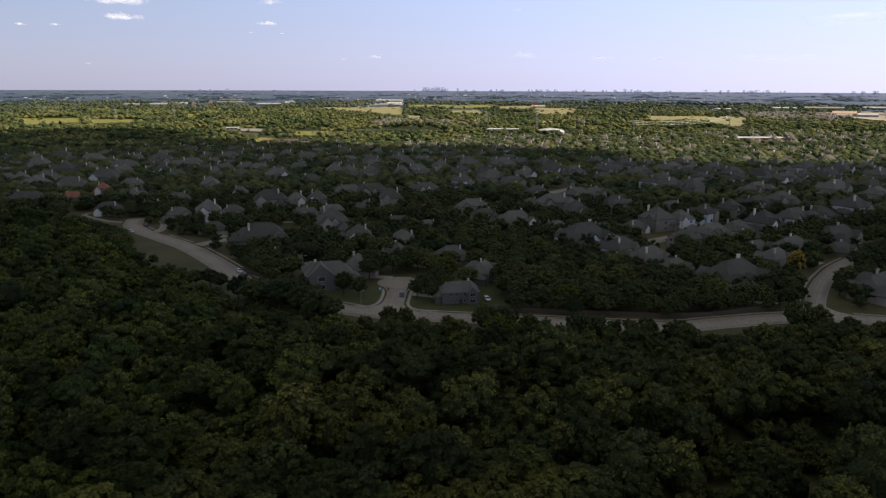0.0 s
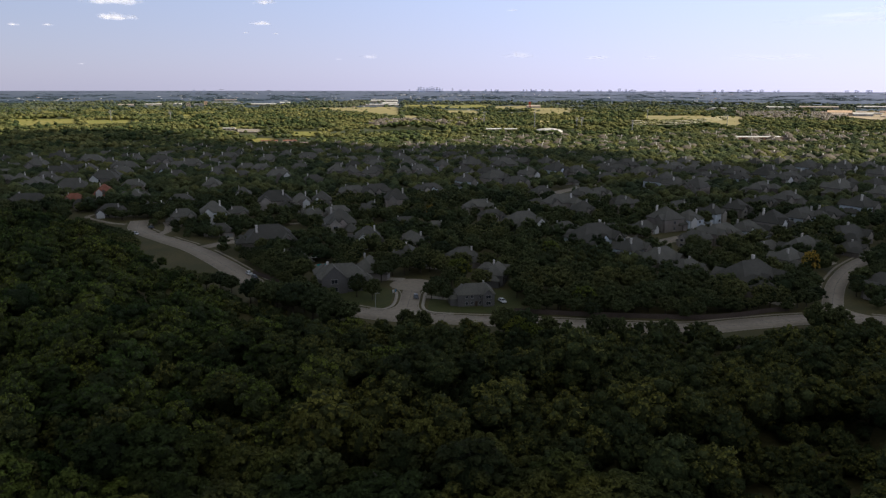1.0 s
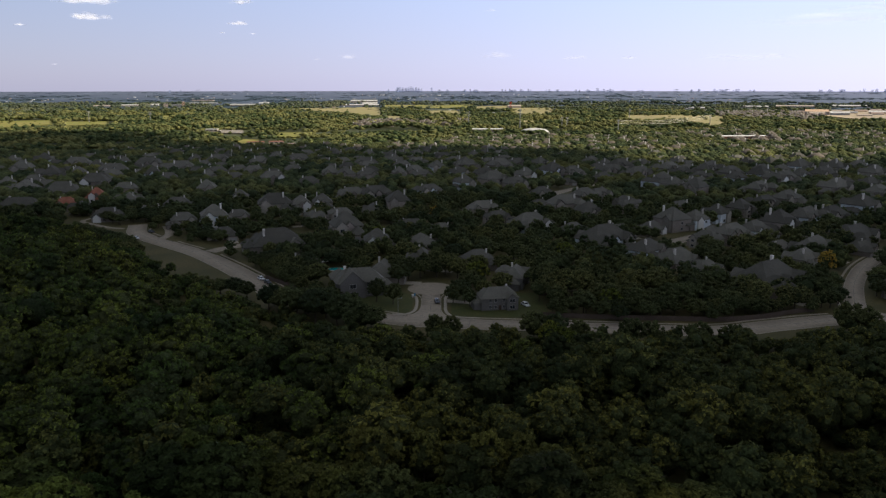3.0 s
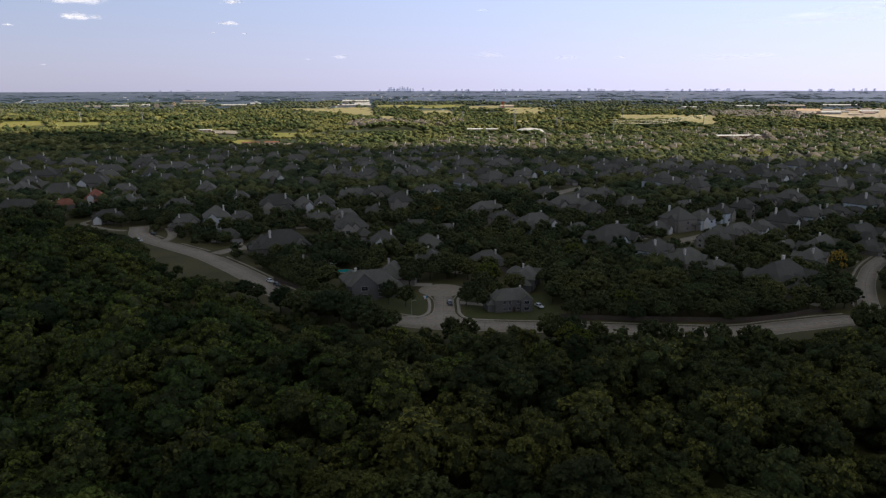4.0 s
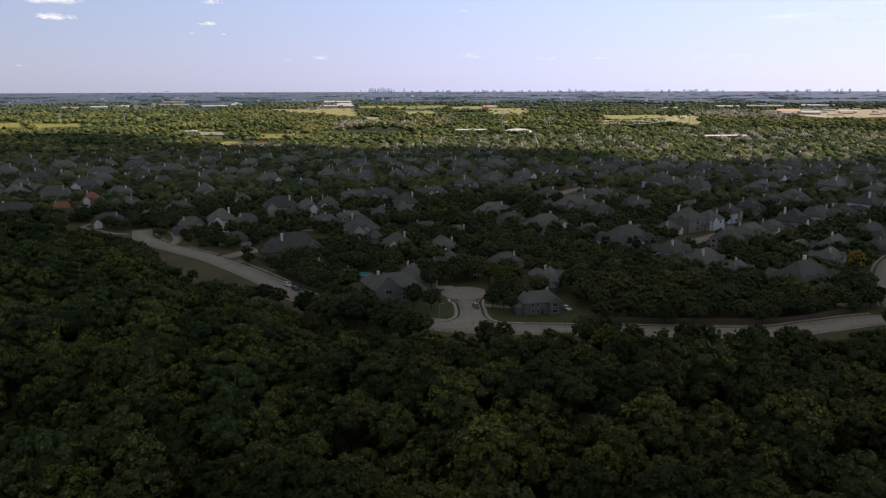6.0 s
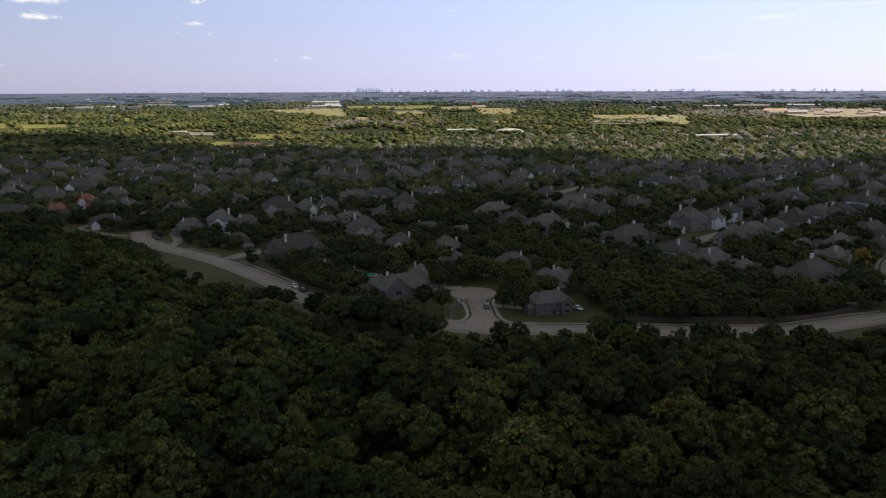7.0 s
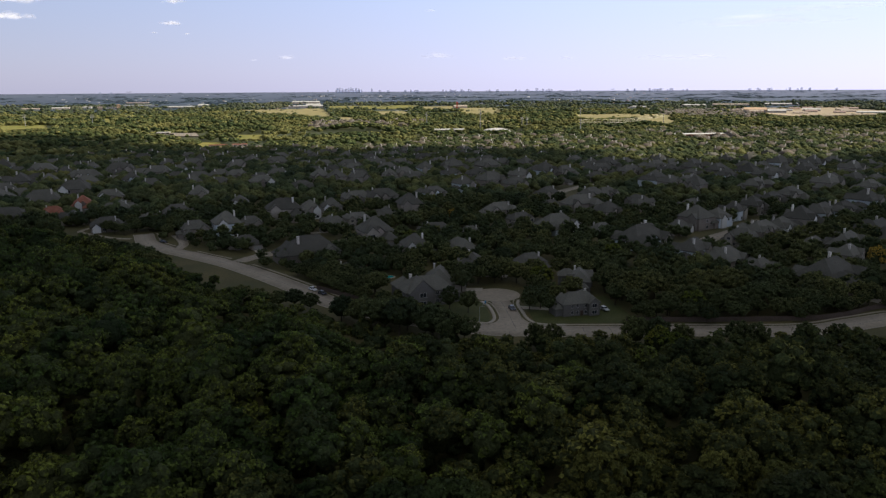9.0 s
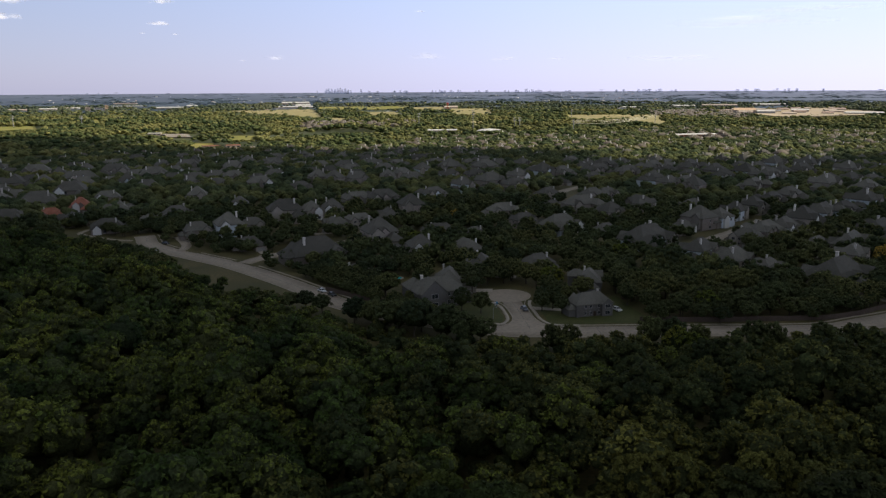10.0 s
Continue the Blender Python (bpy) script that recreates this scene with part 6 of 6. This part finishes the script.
def garden_shed(x, y, turn, label):
    """A small timber shed with a pitched roof, a door and corner posts."""
    shed = new("garden_shed")
    tagged(shed, label, "shed")
    part("wall", gable_wall(bmesh.new(), -1.8, 1.8, -1.4, 1.4, -0.1, 2.2, 0.6), FENCE, shed)
    part("roof", gable(bmesh.new(), -1.8, 1.8, -1.4, 1.7, 2.3, 0.6, 0.3), RUST_WALL, shed)
    part("door", boxed(-0.5, 0.5, -1.46, -1.36, 0, 1.9), DOORWOOD, shed)
    shed.matrix_basis = pose(x, y, 0, 0, 0, turn)
    return shed


garden_shed(-66, 349, 20, "small red-brown timber shed beside the pool")


def parasol(x, y, label):
    """A garden parasol: pole, canopy of eight panels and a base."""
    ob = new("parasol")
    tagged(ob, label, "parasol")
    part("pole", rod(bmesh.new(), (0, 0, 0), (0, 0, 2.5), 0.04, 0.03, 6), STEEL, ob)
    part("base", rod(bmesh.new(), (0, 0, -0.05), (0, 0, 0.12), 0.35, 0.3, 10), KERB, ob)
    rim = [(math.cos(k * math.tau / 8) * 1.7, math.sin(k * math.tau / 8) * 1.7, 2.15) for k in range(8)]
    lower = [(px * 0.97, py * 0.97, 2.1) for px, py, pz in rim]
    canopy = faces(bmesh.new(), rim + lower + [(0, 0, 2.75), (0, 0, 2.68)], [(k, (k + 1) % 8, 16) for k in range(8)] + [((k + 1) % 8 + 8, k + 8, 17) for k in range(8)] + [(k, k + 8, (k + 1) % 8 + 8, (k + 1) % 8) for k in range(8)])
    part("canopy", canopy, WHITE_ROOF, ob, "white canvas canopy")
    ob.matrix_basis = pose(x, y, 0.05)
    return ob


parasol(-65, 341.5, "open white garden parasol beside the pool")


def fence(points, label):
    """A cedar board fence: posts, two rails and board panels with uneven tops along a line."""
    ob = new("fence")
    tagged(ob, label, "fence", "garden fences")
    line = smooth(points, 2.4)
    for p, q in zip(line, line[1:]):
        d = q - p
        n = math.hypot(*d)
        m = pose(p[0], p[1], 0, 0, 0, math.degrees(math.atan2(d[1], d[0])))
        post = part("post", boxed(-0.06, 0.06, -0.06, 0.06, -0.2, 1.95), FENCE, ob)
        post.matrix_basis = m
        tops = [1.8 + 0.05 * ((k * 0.3 * 7) % 1) for k in range(max(1, round((n - 0.12) / 0.3)))]
        wide = (n - 0.12) / len(tops)
        rim = [(0.06, 0.05)] + [(0.06 + wide * (k + e), z) for k, z in enumerate(tops) for e in (0.06, 0.94)] + [(n - 0.06, 0.05)]
        panel = faces(bmesh.new(), [(x, y, z) for y in (-0.02, 0.02) for x, z in rim], [tuple(range(len(rim))), tuple(range(len(rim), 2 * len(rim)))[::-1]] + [(k, (k + 1) % len(rim), len(rim) + (k + 1) % len(rim), len(rim) + k) for k in range(len(rim))])
        part("panel", panel, FENCE, ob).matrix_basis = m
        for z in (0.4, 1.4):
            part("rail", boxed(0.0, n, 0.022, 0.07, z, z + 0.1), FENCE, ob).matrix_basis = m
    return ob


fence([(-88, 318), (-76, 305), (-62, 293), (-54, 288)], "weathered brown cedar garden fence along the street")
fence([(110, 300), (122, 305), (132, 300), (134, 286)], "weathered brown cedar garden fence behind a house")
fence([(24, 287), (30, 290), (32, 312)], "weathered brown cedar garden fence behind a house")
fence([(20, 259.8), (37, 256.6), (56, 254), (75, 252), (86, 251.6), (100, 254.8), (112, 259.5), (121, 262)], "weathered dark board fence behind the pavement")
fence([(150, 345), (162, 340), (172, 338)], "red-brown cedar garden fence")


def wheelie_bin(x, y, mat, label):
    """A two-wheeled bin: tapered tub, lid, handle and wheels."""
    ob = new("wheelie_bin")
    tagged(ob, label, "bin", "bins by the kerb")
    tub = bmesh.new()
    faces(tub, [(-0.24, -0.28, 0.08), (0.24, -0.28, 0.08), (0.24, 0.28, 0.08), (-0.24, 0.28, 0.08), (-0.31, -0.38, 1.0), (0.31, -0.38, 1.0), (0.31, 0.38, 1.0), (-0.31, 0.38, 1.0)], [(3, 2, 1, 0), (0, 1, 5, 4), (1, 2, 6, 5), (2, 3, 7, 6), (3, 0, 4, 7)])
    part("tub", tub, mat, ob)
    part("lid", boxed(-0.34, 0.34, -0.42, 0.42, 1.0, 1.08, bevel=0.03), mat, ob)
    part("handle", rod(bmesh.new(), (-0.25, 0.45, 1.0), (0.25, 0.45, 1.0), 0.03, 0.03, 6), TYRE, ob)
    for sx in (-0.25, 0.25):
        part("wheel", rod(bmesh.new(), (sx - 0.04, 0.3, 0.12), (sx + 0.04, 0.3, 0.12), 0.12, 0.12, 8), TYRE, ob)
    ob.matrix_basis = pose(x, y, 0.06)
    return ob


wheelie_bin(-25.2, 287.0, WHITE_CAR, "white bin standing by the court kerb")
wheelie_bin(-24.4, 288.2, car_paint("blue_plastic", (0.08, 0.25, 0.4)), "blue recycling bin standing by the court kerb")
